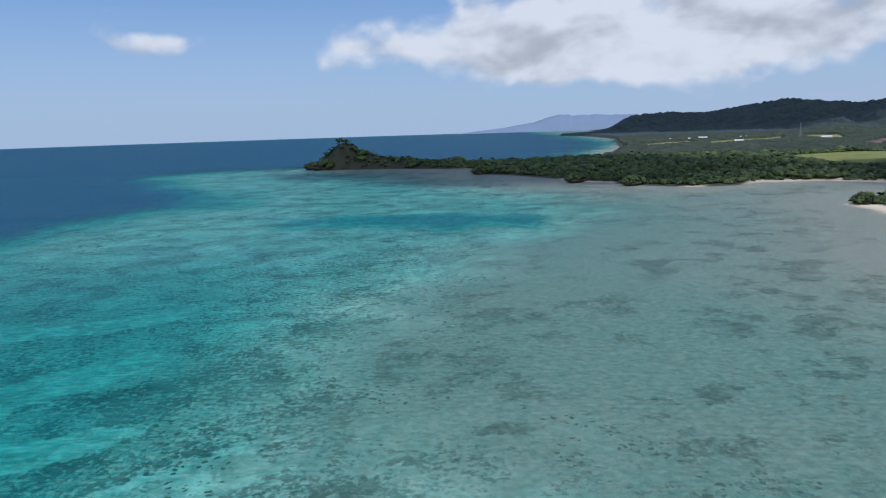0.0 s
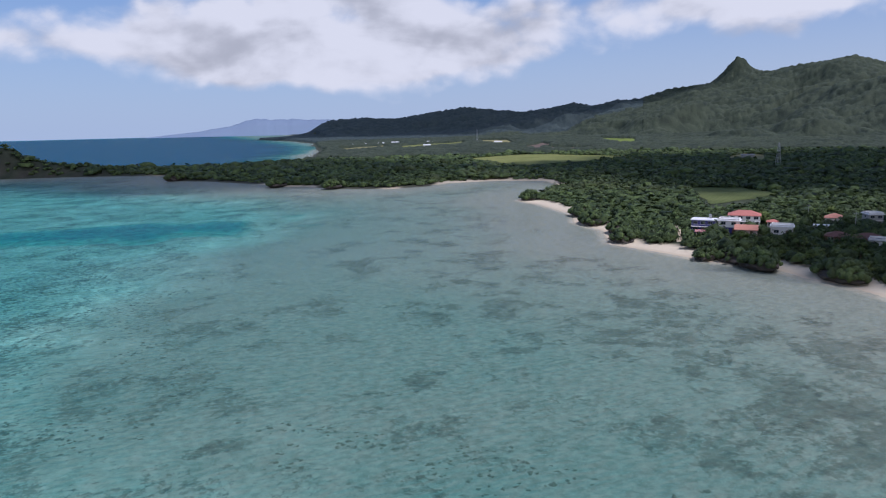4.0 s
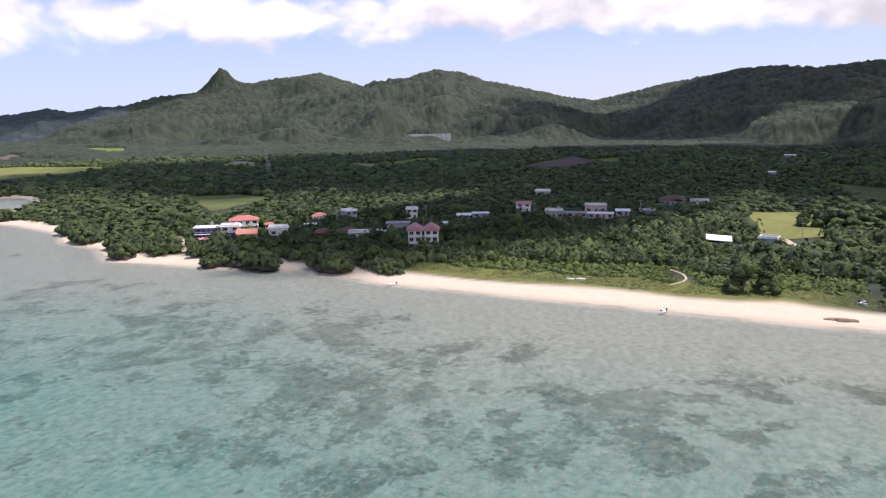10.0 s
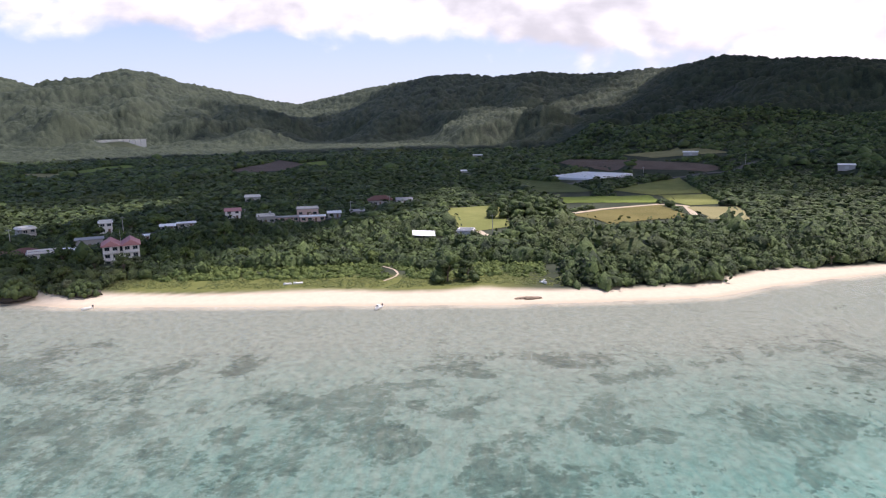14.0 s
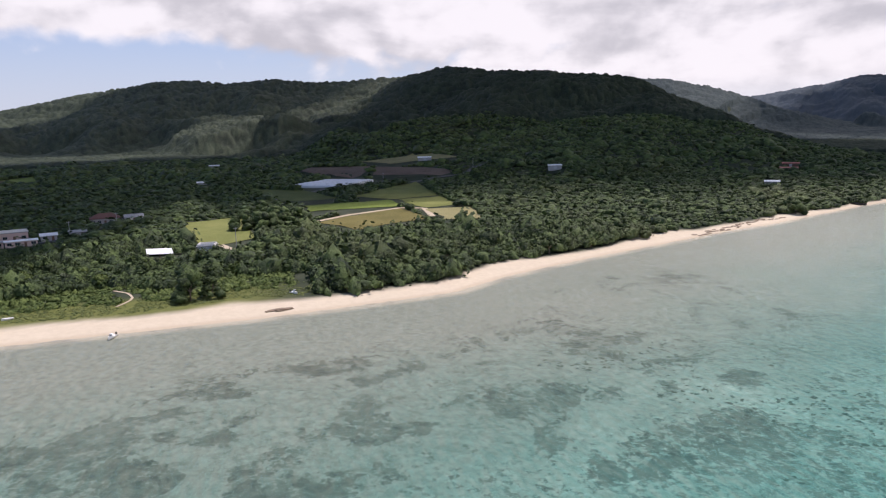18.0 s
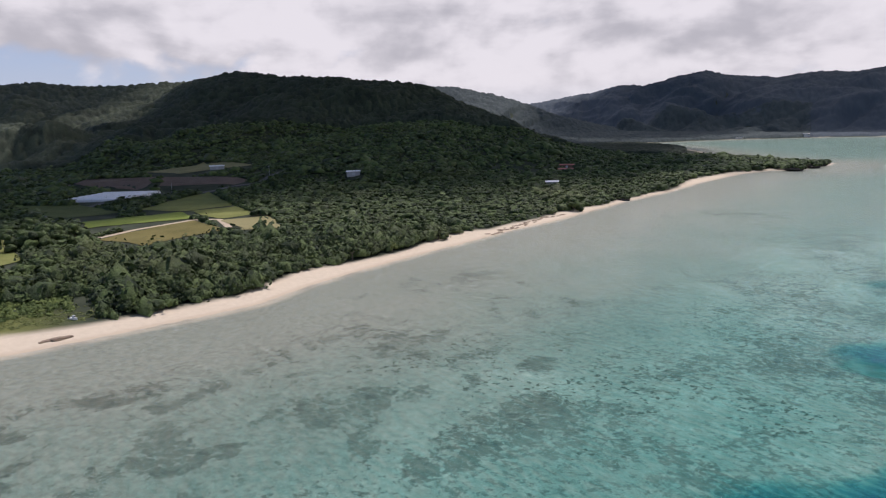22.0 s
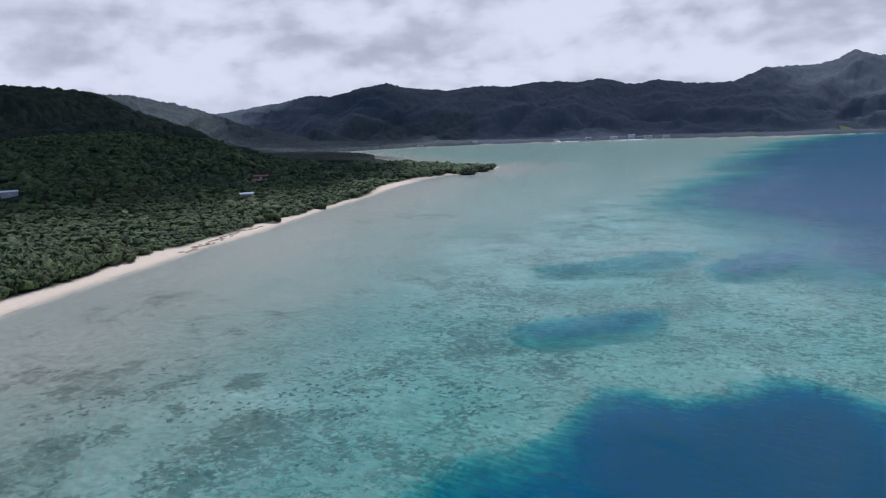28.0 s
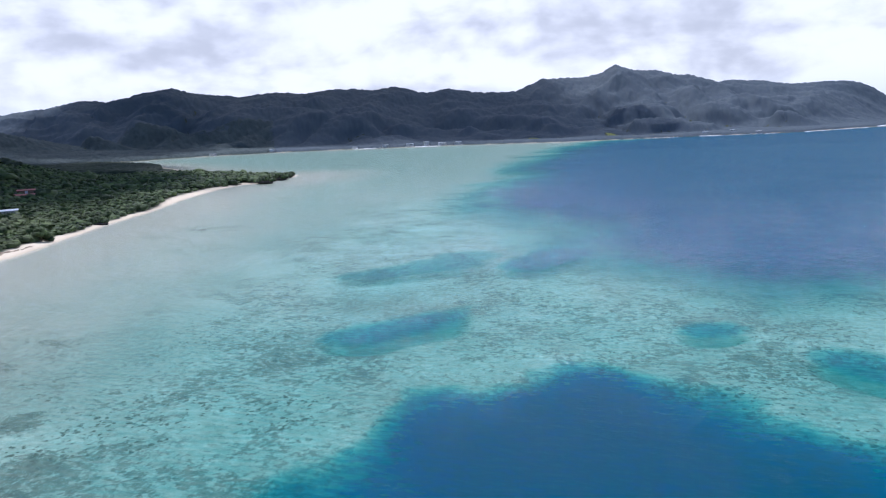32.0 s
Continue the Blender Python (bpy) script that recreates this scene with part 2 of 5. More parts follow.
SEA, GROUND = sea_material(), ground_material()
FOREST = leaf_material("forest_leaves", (0.016, 0.031, 0.013), (0.124, 0.182, 0.052), (0.12, 0.135, 0.05))
# leaf colours shift from dull green to blue with distance: haze put into them
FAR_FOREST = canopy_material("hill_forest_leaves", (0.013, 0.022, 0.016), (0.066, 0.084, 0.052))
NORTH_HAZY_FOREST = canopy_material("northern_hazy_leaves", (0.025, 0.040, 0.044), (0.060, 0.082, 0.078))
DISTANT_HAZY_FOREST = canopy_material("distant_hazy_leaves", (0.046, 0.064, 0.083), (0.060, 0.082, 0.092), 0.6)
MEADOW = field_material("meadow", (0.12, 0.145, 0.04), (0.24, 0.25, 0.085), 20, 3.0)
GREEN_CROP = field_material("green_crop", (0.10, 0.15, 0.03), (0.21, 0.26, 0.06), 60)
BROWN_CROP = field_material("dry_crop", (0.105, 0.10, 0.035), (0.20, 0.175, 0.062), 60)
PLOUGHED = field_material("ploughed_earth", (0.10, 0.075, 0.06), (0.20, 0.15, 0.12), 35)
# dark meadow green; the part shade of the village meadow is in this colour
DARK_MEADOW = field_material("dark_meadow_grass", (0.06, 0.085, 0.025), (0.14, 0.165, 0.06), 20, 3.0)
STRAW = field_material("straw_field", (0.19, 0.18, 0.08), (0.31, 0.285, 0.14), 70)
DIRT = plain_material("sandy_track", (0.50, 0.42, 0.30), 0.95, 0.35, 0.5, 0.5)
BLUE_WALL = plain_material("pale_blue_render", (0.42, 0.46, 0.54), 0.8)
ASPHALT = plain_material("asphalt", (0.10, 0.10, 0.10), 0.9)
FOAM = plain_material("sea_foam", (0.78, 0.80, 0.80), 0.9, 0.3, 0.1)
WHITE_WALL = plain_material("white_render", (0.74, 0.73, 0.70), 0.8)
GREY_WALL = plain_material("grey_concrete", (0.36, 0.36, 0.35), 0.85, 0.25)
PINK_WALL = plain_material("pale_pink_render", (0.58, 0.44, 0.40), 0.8)
INDIGO_WALL = plain_material("indigo_paint", (0.05, 0.05, 0.22), 0.7)
BROWN_WALL = plain_material("brown_timber", (0.16, 0.10, 0.07), 0.8)
RED_TILES = plain_material("red_clay_tiles", (0.46, 0.17, 0.14), 0.75, 0.3, 1.5, 0.5)
PINK_TILES = plain_material("faded_pink_tiles", (0.48, 0.23, 0.23), 0.75, 0.3, 1.5, 0.5)
ORANGE_TILES = plain_material("orange_clay_tiles", (0.48, 0.22, 0.16), 0.75, 0.3, 1.5, 0.5)
BROWN_TILES = plain_material("brown_clay_tiles", (0.17, 0.085, 0.07), 0.75, 0.3, 1.5, 0.5)
GREY_ROOF = plain_material("weathered_roof_slab", (0.33, 0.33, 0.33), 0.85, 0.3)
WHITE_ROOF = plain_material("white_sheet_roof", (0.80, 0.81, 0.82), 0.5, 0.1)
FRAME = plain_material("window_frame", (0.55, 0.55, 0.54), 0.5)
GLASS = glass_material()
STEEL = plain_material("galvanised_steel", (0.45, 0.46, 0.47), 0.45, 0.2, 2.0, 0.1, 0.7)
BOAT_WHITE = plain_material("boat_gelcoat", (0.80, 0.80, 0.78), 0.3, 0.08)
BOAT_DARK = plain_material("dark_rubber", (0.03, 0.03, 0.035), 0.6)
ROCK = plain_material("dark_limestone", (0.075, 0.065, 0.055), 0.95, 0.6, 0.8, 1.0)
PALE_ROCK = plain_material("beach_rock", (0.26, 0.20, 0.14), 0.95, 0.5, 0.8, 1.0)
BARK = plain_material("bark", (0.16, 0.13, 0.10), 0.9, 0.4, 2.0, 0.8)
PLASTIC = plain_material("greenhouse_film", (0.75, 0.76, 0.77), 0.35, 0.12)
CORAL = plain_material("coral_rock", (0.13, 0.125, 0.09), 0.95, 0.5, 0.5, 0.8)

# ---- the lie of the land: x and y in metres, the camera's foot at 0, 0 ----
def lattice(ix, iy, seed):
    h = (ix * 374761393 + iy * 668265263 + seed * 974634777) & 0xFFFFFFFF
    h = ((h ^ (h >> 13)) * 1274126177) & 0xFFFFFFFF
    return ((h ^ (h >> 16)) & 0xFFFF) / 65535.0


def value_noise(x, y, seed=0):
    ix, iy = np.floor(x).astype(np.int64), np.floor(y).astype(np.int64)
    fx, fy = x - ix, y - iy
    fx, fy = fx * fx * (3 - 2 * fx), fy * fy * (3 - 2 * fy)
    a, b = lattice(ix, iy, seed), lattice(ix + 1, iy, seed)
    c, d = lattice(ix, iy + 1, seed), lattice(ix + 1, iy + 1, seed)
    return (a + (b - a) * fx) * (1 - fy) + (c + (d - c) * fx) * fy


def fractal(x, y, size, octaves=4, seed=0):
    total, weight = 0.0, 0.0
    for k in range(octaves):
        total = total + value_noise(x / size * 2 ** k + 17.3 * k, y / size * 2 ** k - 9.1 * k, seed + k) * 0.5 ** k
        weight += 0.5 ** k
    return total / weight


def step(v, lo, hi):
    t = np.clip((v - lo) / (hi - lo), 0, 1)
    return t * t * (3 - 2 * t)


def inside(x, y, ring):
    """Signed distance to a closed ring, positive within."""
    near, within = np.full(x.shape, 1e18), np.zeros(x.shape, bool)
    for (ax, ay), (bx, by) in zip(ring, ring[1:] + ring[:1]):
        dx, dy = bx - ax, by - ay
        s = np.clip(((x - ax) * dx + (y - ay) * dy) / (dx * dx + dy * dy), 0, 1)
        near = np.minimum(near, (x - ax - s * dx) ** 2 + (y - ay - s * dy) ** 2)
        if ay != by:
            within ^= ((ay > y) != (by > y)) & (x < dx * (y - ay) / dy + ax)
    return np.where(within, 1, -1) * np.sqrt(near)


def crowns(x, y, size, seed):
    """Round clumps side by side: height of the clump over each place, 0 to 1, and a number of its own for each clump."""
    cx, cy = np.floor(x / size).astype(np.int64), np.floor(y / size).astype(np.int64)
    near, own = np.full(x.shape, 9.0), np.zeros(x.shape)
    for i in (-1, 0, 1):
        for j in (-1, 0, 1):
            a, b, c = lattice(cx + i, cy + j, seed), lattice(cx + i, cy + j, seed + 1), lattice(cx + i, cy + j, seed + 2)
            d = np.hypot(x / size - cx - i - a, y / size - cy - j - b) / (0.75 + 0.5 * c)
            closer = d < near
            near, own = np.where(closer, d, near), np.where(closer, c, own)
    return np.clip(1 - near * near * 1.3, 0, 1), own


HEADLAND = [(475, 2960), (520, 2500), (495, 2060), (430, 1800), (350, 1400), (230, 1010), (110, 925), (-20, 925), (-90, 940), (-140, 950), (-180, 932), (-160, 905), (-104, 893),
            (-61, 883), (-11, 857), (33, 823), (32, 743), (68, 709), (109, 631), (111, 604), (130, 590), (153, 552), (187, 524), (219, 528), (243, 546), (294, 542), (325, 515)]
VILLAGE_SHORE = [(310, 470), (265, 430), (226, 392), (228, 370), (218, 318), (200, 289), (197, 262), (177, 231), (181, 215), (184, 196), (185, 182), (195, 166), (191, 151), (192, 136)]
BEACH_SHORE = [(188, 120), (189, 78), (190, 31), (191, -9), (196, -48), (199, -66), (213, -89), (224, -114), (236, -145), (247, -178), (261, -216), (270, -251), (284, -289), (306, -350),
               (325, -416), (355, -495), (376, -574), (380, -628)]
SOUTH_CAPE = [(362, -640), (370, -690), (374, -722), (382, -752), (402, -752), (430, -745), (520, -800), (640, -900), (800, -1050), (950, -1150), (1096, -1239)]
FAR_SHORE = [(1043, -1453), (871, -1633), (777, -1667), (590, -1702), (425, -1753), (164, -1708), (-99, -1821), (-231, -1853), (-391, -1903), (-538, -2088), (-659, -2194), (-800, -2600),
             (-1100, -3100), (-1500, -3700), (-1400, -6000), (6000, -6000), (6000, 6000), (1000, 6000), (900, 4000), (700, 3250)]
LAND = HEADLAND + VILLAGE_SHORE + BEACH_SHORE + SOUTH_CAPE + FAR_SHORE
OCEAN = [(-210, 325), (-207, 368), (-210, 440), (-187, 473), (-157, 500), (-229, 622), (-363, 826), (-309, 998), (-190, 1010), (-40, 1010), (150, 1050), (280, 1450), (380, 1850), (400, 2900), (420, 6000),
         (-6000, 6000), (-6000, -6000), (-2000, -6000), (-1600, -3700), (-1200, -3000), (-880, -2500), (-700, -2260), (-540, -2150), (-380, -1990), (-60, -1840)]
OCEAN += [(60, -1600), (105, -1244), (112, -915), (105, -645), (93, -457), (60, -380), (28, -306), (3, -250), (-12, -222), (-35, -200), (-75, -215), (-110, -170), (-90, -125), (-120, -60), (-160, 60), (-190, 200)]
BASIN = [(50, -70), (41, -100), (41, -121), (33, -134), (23, -141), (11, -141), (1, -133), (-12, -122), (-23, -111), (-33, -101), (-60, -97), (-110, -90), (-125, -50), (-70, -20), (0, -35), (35, -50)]
# pools in the reef: x, y, half length, half width, turn in degrees, depth
POOLS = ((55, -166, 23, 12, 52, 10), (71, -241, 30, 18, 50, 6.0), (31, -258, 40, 13, 72, 11), (-17, -169, 10, 8, 20, 9), (-14, 385, 86, 30, -4, 9), (-43, 103, 16, 7, 50, 3.0), (-92, 146, 18, 8, 70, 3.0),
         (-140, 380, 18, 8, 0, 3), (-48, -146, 14, 7, -35, 8))
# dark weed beds in the lagoon: x, y, half length, half width, turn
BEDS = ((104, 72, 38, 17, 75), (96, 42, 22, 12, 60), (106, -13, 9, 5, 100), (97, -10, 12, 7, 80), (119, 5, 9, 6, 80), (109, -24, 12, 4, 100), (119, -11, 5, 4, 0), (137, 2, 9, 4, 80), (141, -70, 24, 14, 70),
        (111, -97, 16, 6, 75), (8, 113, 8, 3, 0), (31, 102, 6, 3, 0), (61, 105, 8, 3, 0), (42, 122, 22, 7, 20), (75, 132, 8, 4, 0))
# bare sandy channels in the northern reef: x, y, half length, half width, turn
CHANNELS = ((-40, 98, 26, 7, 42), (-85, 145, 26, 8, 60), (-70, 112, 18, 6, 30), (-100, 190, 30, 6, 20))
REEF = [(102, 404), (40, 300), (5, 222), (-14, 183), (-10, 120), (35, 78), (60, 40), (75, 0), (95, -50), (112, -80), (118, -110), (124, -140), (138, -195), (150, -260), (155, -340), (150, -443), (130, -563), (108, -805),
        (60, -1300), (-3000, -1500), (-3000, 1100), (-200, 1000), (-100, 800), (20, 600), (90, 480)]
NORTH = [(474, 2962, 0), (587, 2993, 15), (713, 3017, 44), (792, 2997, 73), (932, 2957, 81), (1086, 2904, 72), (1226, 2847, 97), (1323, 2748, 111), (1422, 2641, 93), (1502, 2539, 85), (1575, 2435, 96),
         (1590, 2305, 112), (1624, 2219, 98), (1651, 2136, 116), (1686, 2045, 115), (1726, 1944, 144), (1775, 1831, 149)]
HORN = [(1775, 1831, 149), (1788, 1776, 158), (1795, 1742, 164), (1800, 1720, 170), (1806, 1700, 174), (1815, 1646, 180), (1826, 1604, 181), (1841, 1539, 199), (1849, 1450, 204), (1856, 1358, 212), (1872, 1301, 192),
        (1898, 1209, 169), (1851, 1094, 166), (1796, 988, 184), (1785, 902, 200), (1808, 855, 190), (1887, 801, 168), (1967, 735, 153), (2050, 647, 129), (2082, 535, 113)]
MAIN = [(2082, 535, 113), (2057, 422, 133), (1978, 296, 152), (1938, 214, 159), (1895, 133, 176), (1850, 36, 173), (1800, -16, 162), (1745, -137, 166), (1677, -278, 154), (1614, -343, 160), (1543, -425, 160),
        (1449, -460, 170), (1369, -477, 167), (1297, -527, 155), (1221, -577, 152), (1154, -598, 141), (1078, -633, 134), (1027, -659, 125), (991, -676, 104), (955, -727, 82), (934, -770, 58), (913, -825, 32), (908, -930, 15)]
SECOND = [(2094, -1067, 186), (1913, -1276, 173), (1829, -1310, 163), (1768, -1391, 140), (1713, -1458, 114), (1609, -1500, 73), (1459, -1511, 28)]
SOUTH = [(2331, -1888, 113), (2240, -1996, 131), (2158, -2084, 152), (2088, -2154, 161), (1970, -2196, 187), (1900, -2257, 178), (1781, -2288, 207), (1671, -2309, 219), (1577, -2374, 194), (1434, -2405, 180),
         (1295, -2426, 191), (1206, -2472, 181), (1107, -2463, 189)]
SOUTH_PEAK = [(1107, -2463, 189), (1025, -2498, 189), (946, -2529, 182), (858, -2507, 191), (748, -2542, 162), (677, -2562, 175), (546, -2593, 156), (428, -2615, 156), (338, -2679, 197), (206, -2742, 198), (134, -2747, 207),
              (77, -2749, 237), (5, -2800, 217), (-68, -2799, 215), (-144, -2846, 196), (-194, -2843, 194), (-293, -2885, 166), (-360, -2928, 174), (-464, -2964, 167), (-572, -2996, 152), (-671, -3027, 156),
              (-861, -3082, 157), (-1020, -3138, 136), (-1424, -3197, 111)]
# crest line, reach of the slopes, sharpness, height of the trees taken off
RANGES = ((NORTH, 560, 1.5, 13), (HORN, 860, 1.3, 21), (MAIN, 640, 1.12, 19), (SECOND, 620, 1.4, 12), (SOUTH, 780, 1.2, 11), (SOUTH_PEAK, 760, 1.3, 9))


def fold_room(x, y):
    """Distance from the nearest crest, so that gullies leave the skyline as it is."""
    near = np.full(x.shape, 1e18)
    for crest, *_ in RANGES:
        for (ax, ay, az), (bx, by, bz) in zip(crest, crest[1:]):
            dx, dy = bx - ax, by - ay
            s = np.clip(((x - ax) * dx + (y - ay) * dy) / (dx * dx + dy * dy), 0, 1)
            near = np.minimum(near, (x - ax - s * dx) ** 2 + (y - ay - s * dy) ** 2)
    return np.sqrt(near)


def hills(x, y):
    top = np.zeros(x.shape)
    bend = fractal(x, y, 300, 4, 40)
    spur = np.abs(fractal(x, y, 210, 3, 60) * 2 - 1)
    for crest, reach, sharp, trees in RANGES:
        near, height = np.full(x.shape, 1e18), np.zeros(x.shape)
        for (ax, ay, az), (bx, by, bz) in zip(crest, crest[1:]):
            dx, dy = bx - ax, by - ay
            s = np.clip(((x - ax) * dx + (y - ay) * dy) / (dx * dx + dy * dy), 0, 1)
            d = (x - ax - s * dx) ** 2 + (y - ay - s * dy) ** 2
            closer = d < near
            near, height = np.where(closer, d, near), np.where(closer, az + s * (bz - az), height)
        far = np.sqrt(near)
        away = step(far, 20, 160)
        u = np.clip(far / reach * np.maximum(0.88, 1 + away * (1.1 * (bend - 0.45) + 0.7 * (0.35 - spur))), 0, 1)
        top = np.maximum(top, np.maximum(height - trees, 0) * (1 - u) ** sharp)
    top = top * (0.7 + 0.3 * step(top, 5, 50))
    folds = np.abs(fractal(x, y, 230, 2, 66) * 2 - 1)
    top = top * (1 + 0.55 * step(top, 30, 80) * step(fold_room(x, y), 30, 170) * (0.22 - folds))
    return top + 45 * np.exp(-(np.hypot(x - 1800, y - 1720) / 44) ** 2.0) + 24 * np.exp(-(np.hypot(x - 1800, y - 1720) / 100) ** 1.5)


def shape(x, y):
    """Height of the ground, distance from the shore (positive on land) and depth of the water."""
    shore = inside(x, y, LAND)
    shore = shore + (fractal(x, y, 24, 3, 5) - 0.5) * np.clip(np.abs(shore) * 0.3, 0.8, 7)
    far = np.hypot(x, y)
    plain = 0.11 * np.clip(shore, 0, 14) + 0.06 * np.clip(shore - 14, 0, 25) + 0.006 * np.clip(shore - 40, 0, 160) + 0.014 * np.clip(shore - 200, 0, 700)
    rise = hills(x, y) * step(shore, 0, 260)
    knoll = 36 * np.exp(-(((x + 130) / 30) ** 2 + ((y - 915) / 24) ** 2) ** 0.6) * step(shore, -2, 14) + 8 * np.exp(-(((x + 60) / 60) ** 2 + ((y - 900) / 30) ** 2))* step(shore, 0, 14)
    land = plain + rise + knoll + (fractal(x, y, 60, 3, 9) - 0.5) * np.clip(shore - 25, 0, 40) * 0.06
    sea = inside(x, y, OCEAN) + (fractal(x, y, 70, 4, 21) - 0.5) * np.clip(20 + far * 0.12, 20, 90)
    outer = inside(x, y, REEF) + (fractal(x, y, 40, 4, 51) - 0.5) * 60
    deep = 0.002 * np.clip(-shore, 0, 40) + 0.010 * np.clip(-shore - 40, 0, 75) + 0.25 * step(-shore, 0, 5) + 0.2 * step(y, 40, 140) * step(-shore, 15, 60) + 0.9 * step(outer, -40, 60) * (1 - 0.6 * step(-y, 330, 620)) + 0.9 * step(outer, -10, 70) * step(y, -20, 110) + 2.4 * step(-x, 30, 95) * step(y, -20, 60) * (1 - step(y, 190, 340)) + 18 * step(sea, -22 - far * 0.05, 70) ** 1.3
    basin = inside(x, y, BASIN) + (fractal(x, y, 26, 6, 27) - 0.5) * 44
    deep = np.maximum(deep, 30 * step(basin, -10, 24) ** 1.2)
    ragged = (fractal(x, y, 22, 5, 33) - 0.5) * 1.5
    for px, py, a, b, turn, d in POOLS:
        c, s = math.cos(radians(turn)), math.sin(radians(turn))
        u, v = ((x - px) * c + (y - py) * s) / a, (-(x - px) * s + (y - py) * c) / b
        deep = np.maximum(deep, d * step(1.25 + ragged - np.hypot(u, v), 0, 0.8))
    deep = deep + (fractal(x, y, 34, 4, 71) - 0.5) * (0.35 + 0.7 * step(outer, -20, 60)) * step(-shore, 6, 60)
    bed = np.where(deep > 2.2, 2.2 + (deep - 2.2) * 0.12, deep)
    return np.where(shore > 0, land, -np.maximum(bed, 0.03)), shore, deep


def coral_cover(x, y, shore, deep):
    """How much coral and weed grows: little in the sandy lagoon, much on the reef and in the beds."""
    reef = step(inside(x, y, REEF), -30, 40) * (0.24 + 0.10 * step(y, -60, 60) - 0.10 * step(y, 110, 190)) + 0.35 * step(-shore, 8, 40)
    reef = reef * (1 - step(deep, 6.0, 10.0))
    for px, py, a, b, turn in CHANNELS:
        c, s = math.cos(radians(turn)), math.sin(radians(turn))
        u, v = ((x - px) * c + (y - py) * s) / a, (-(x - px) * s + (y - py) * c) / b
        reef = reef * (1 - step(1.2 - np.hypot(u, v) + (fractal(x, y, 12, 4, 85) - 0.5) * 1.4, 0, 0.5))
    meadow = step(fractal(x * 0.8 + y * 0.3, y, 34, 5, 140) + 0.07 * step(y, 70, 140), 0.55, 0.66) * step(-shore, 10, 30) * (1 - step(deep, 2.6, 5.0))
    reef = np.maximum(reef, 0.62 * meadow * (0.6 + 0.4 * step(fractal(x, y, 6, 3, 145), 0.3, 0.6)))
    for px, py, a, b, turn in BEDS:
        c, s = math.cos(radians(turn)), math.sin(radians(turn))
        u, v = ((x - px) * c + (y - py) * s) / a, (-(x - px) * s + (y - py) * c) / b
        reef = np.maximum(reef, 0.80 * step(1.15 - np.hypot(u, v) + (fractal(x, y, 13, 5, 80) - 0.5) * 2.6, 0, 0.8) * (0.6 + 0.4 * step(fractal(x, y, 5, 3, 82), 0.3, 0.6)))
    bent = (fractal(x, y, 8, 3, 150) - 0.5) * 9
    for size, rare, seed in ((13, 0.80, 152), (7, 0.84, 156)):
        dome, own = crowns(x + bent, y - bent, size, seed)
        reef = np.maximum(reef, 0.70 * step(dome, 0.5, 0.8) * (own > rare) * step(-shore, 25, 50) * (1 - step(-shore, 110, 150)) * step(y, -150, -70))
    return reef


def beach_width(x, y):
    """From the water to the first bushes, which come and go along the southern shore."""
    return 11.5 - 2.0 * step(-y, 15, 60) + np.where(y < -60, (fractal(x, y, 46, 2, 97) - 0.5) * 16, (fractal(x, y, 30, 2, 97) - 0.5) * 4)


def sandy(x, y, shore):
    wide = beach_width(x, y)
    beach = step(shore, -14, 0) * (1 - step(shore + (fractal(x, y, 12, 3, 90) - 0.5) * 3, wide - 2, wide + 2))
    gaps = step(fractal(x, y, 55, 2, 95), 0.42, 0.5)
    beach = beach * np.where(y < -1000, gaps * 0.7 * (1 - step(shore, 5, 10)), 1.0)
    return beach * np.where(y > 400, gaps * 0.9 * (1 - step(y, 820, 850)), 1.0)


def sheet_mesh(name, xs, ys, zs, faces, layers):
    mesh = bpy.data.meshes.new(name)
    mesh.vertices.add(xs.size)
    mesh.vertices.foreach_set("co", np.stack([xs, ys, zs], -1).astype(np.float32).ravel())
    mesh.loops.add(faces.size)
    mesh.loops.foreach_set("vertex_index", faces.ravel().astype(np.int32))
    mesh.polygons.add(len(faces))
    mesh.polygons.foreach_set("loop_start", np.arange(0, faces.size, 4, dtype=np.int32))
    mesh.polygons.foreach_set("use_smooth", np.ones(len(faces), bool))
    for key, values in layers.items():
        mesh.attributes.new(key, "FLOAT", "POINT").data.foreach_set("value", values.astype(np.float32))
    mesh.update()
    mesh.validate()
    return mesh


def rings(first, last, growth, fine, coarse):
    """A round grid about the camera's foot, fine over the shown side and coarse behind."""
    r = [0.0, 30.0]
    while r[-1] < last:
        r.append(min(last, max(r[-1] + first, r[-1] * growth)))
    r = np.array(r)
    a = np.concatenate([np.arange(-38, 204, fine), np.arange(204, 322, coarse)])
    rr, aa = np.meshgrid(r, np.radians(a), indexing="ij")
    i, j = np.meshgrid(np.arange(len(r) - 1), np.arange(len(a)), indexing="ij")
    k = (j + 1) % len(a)
    m = len(a)
    faces = np.stack([i * m + j, i * m + k, (i + 1) * m + k, (i + 1) * m + j], -1).reshape(-1, 4)
    return (rr * np.sin(aa)).ravel(), (rr * np.cos(aa)).ravel(), faces


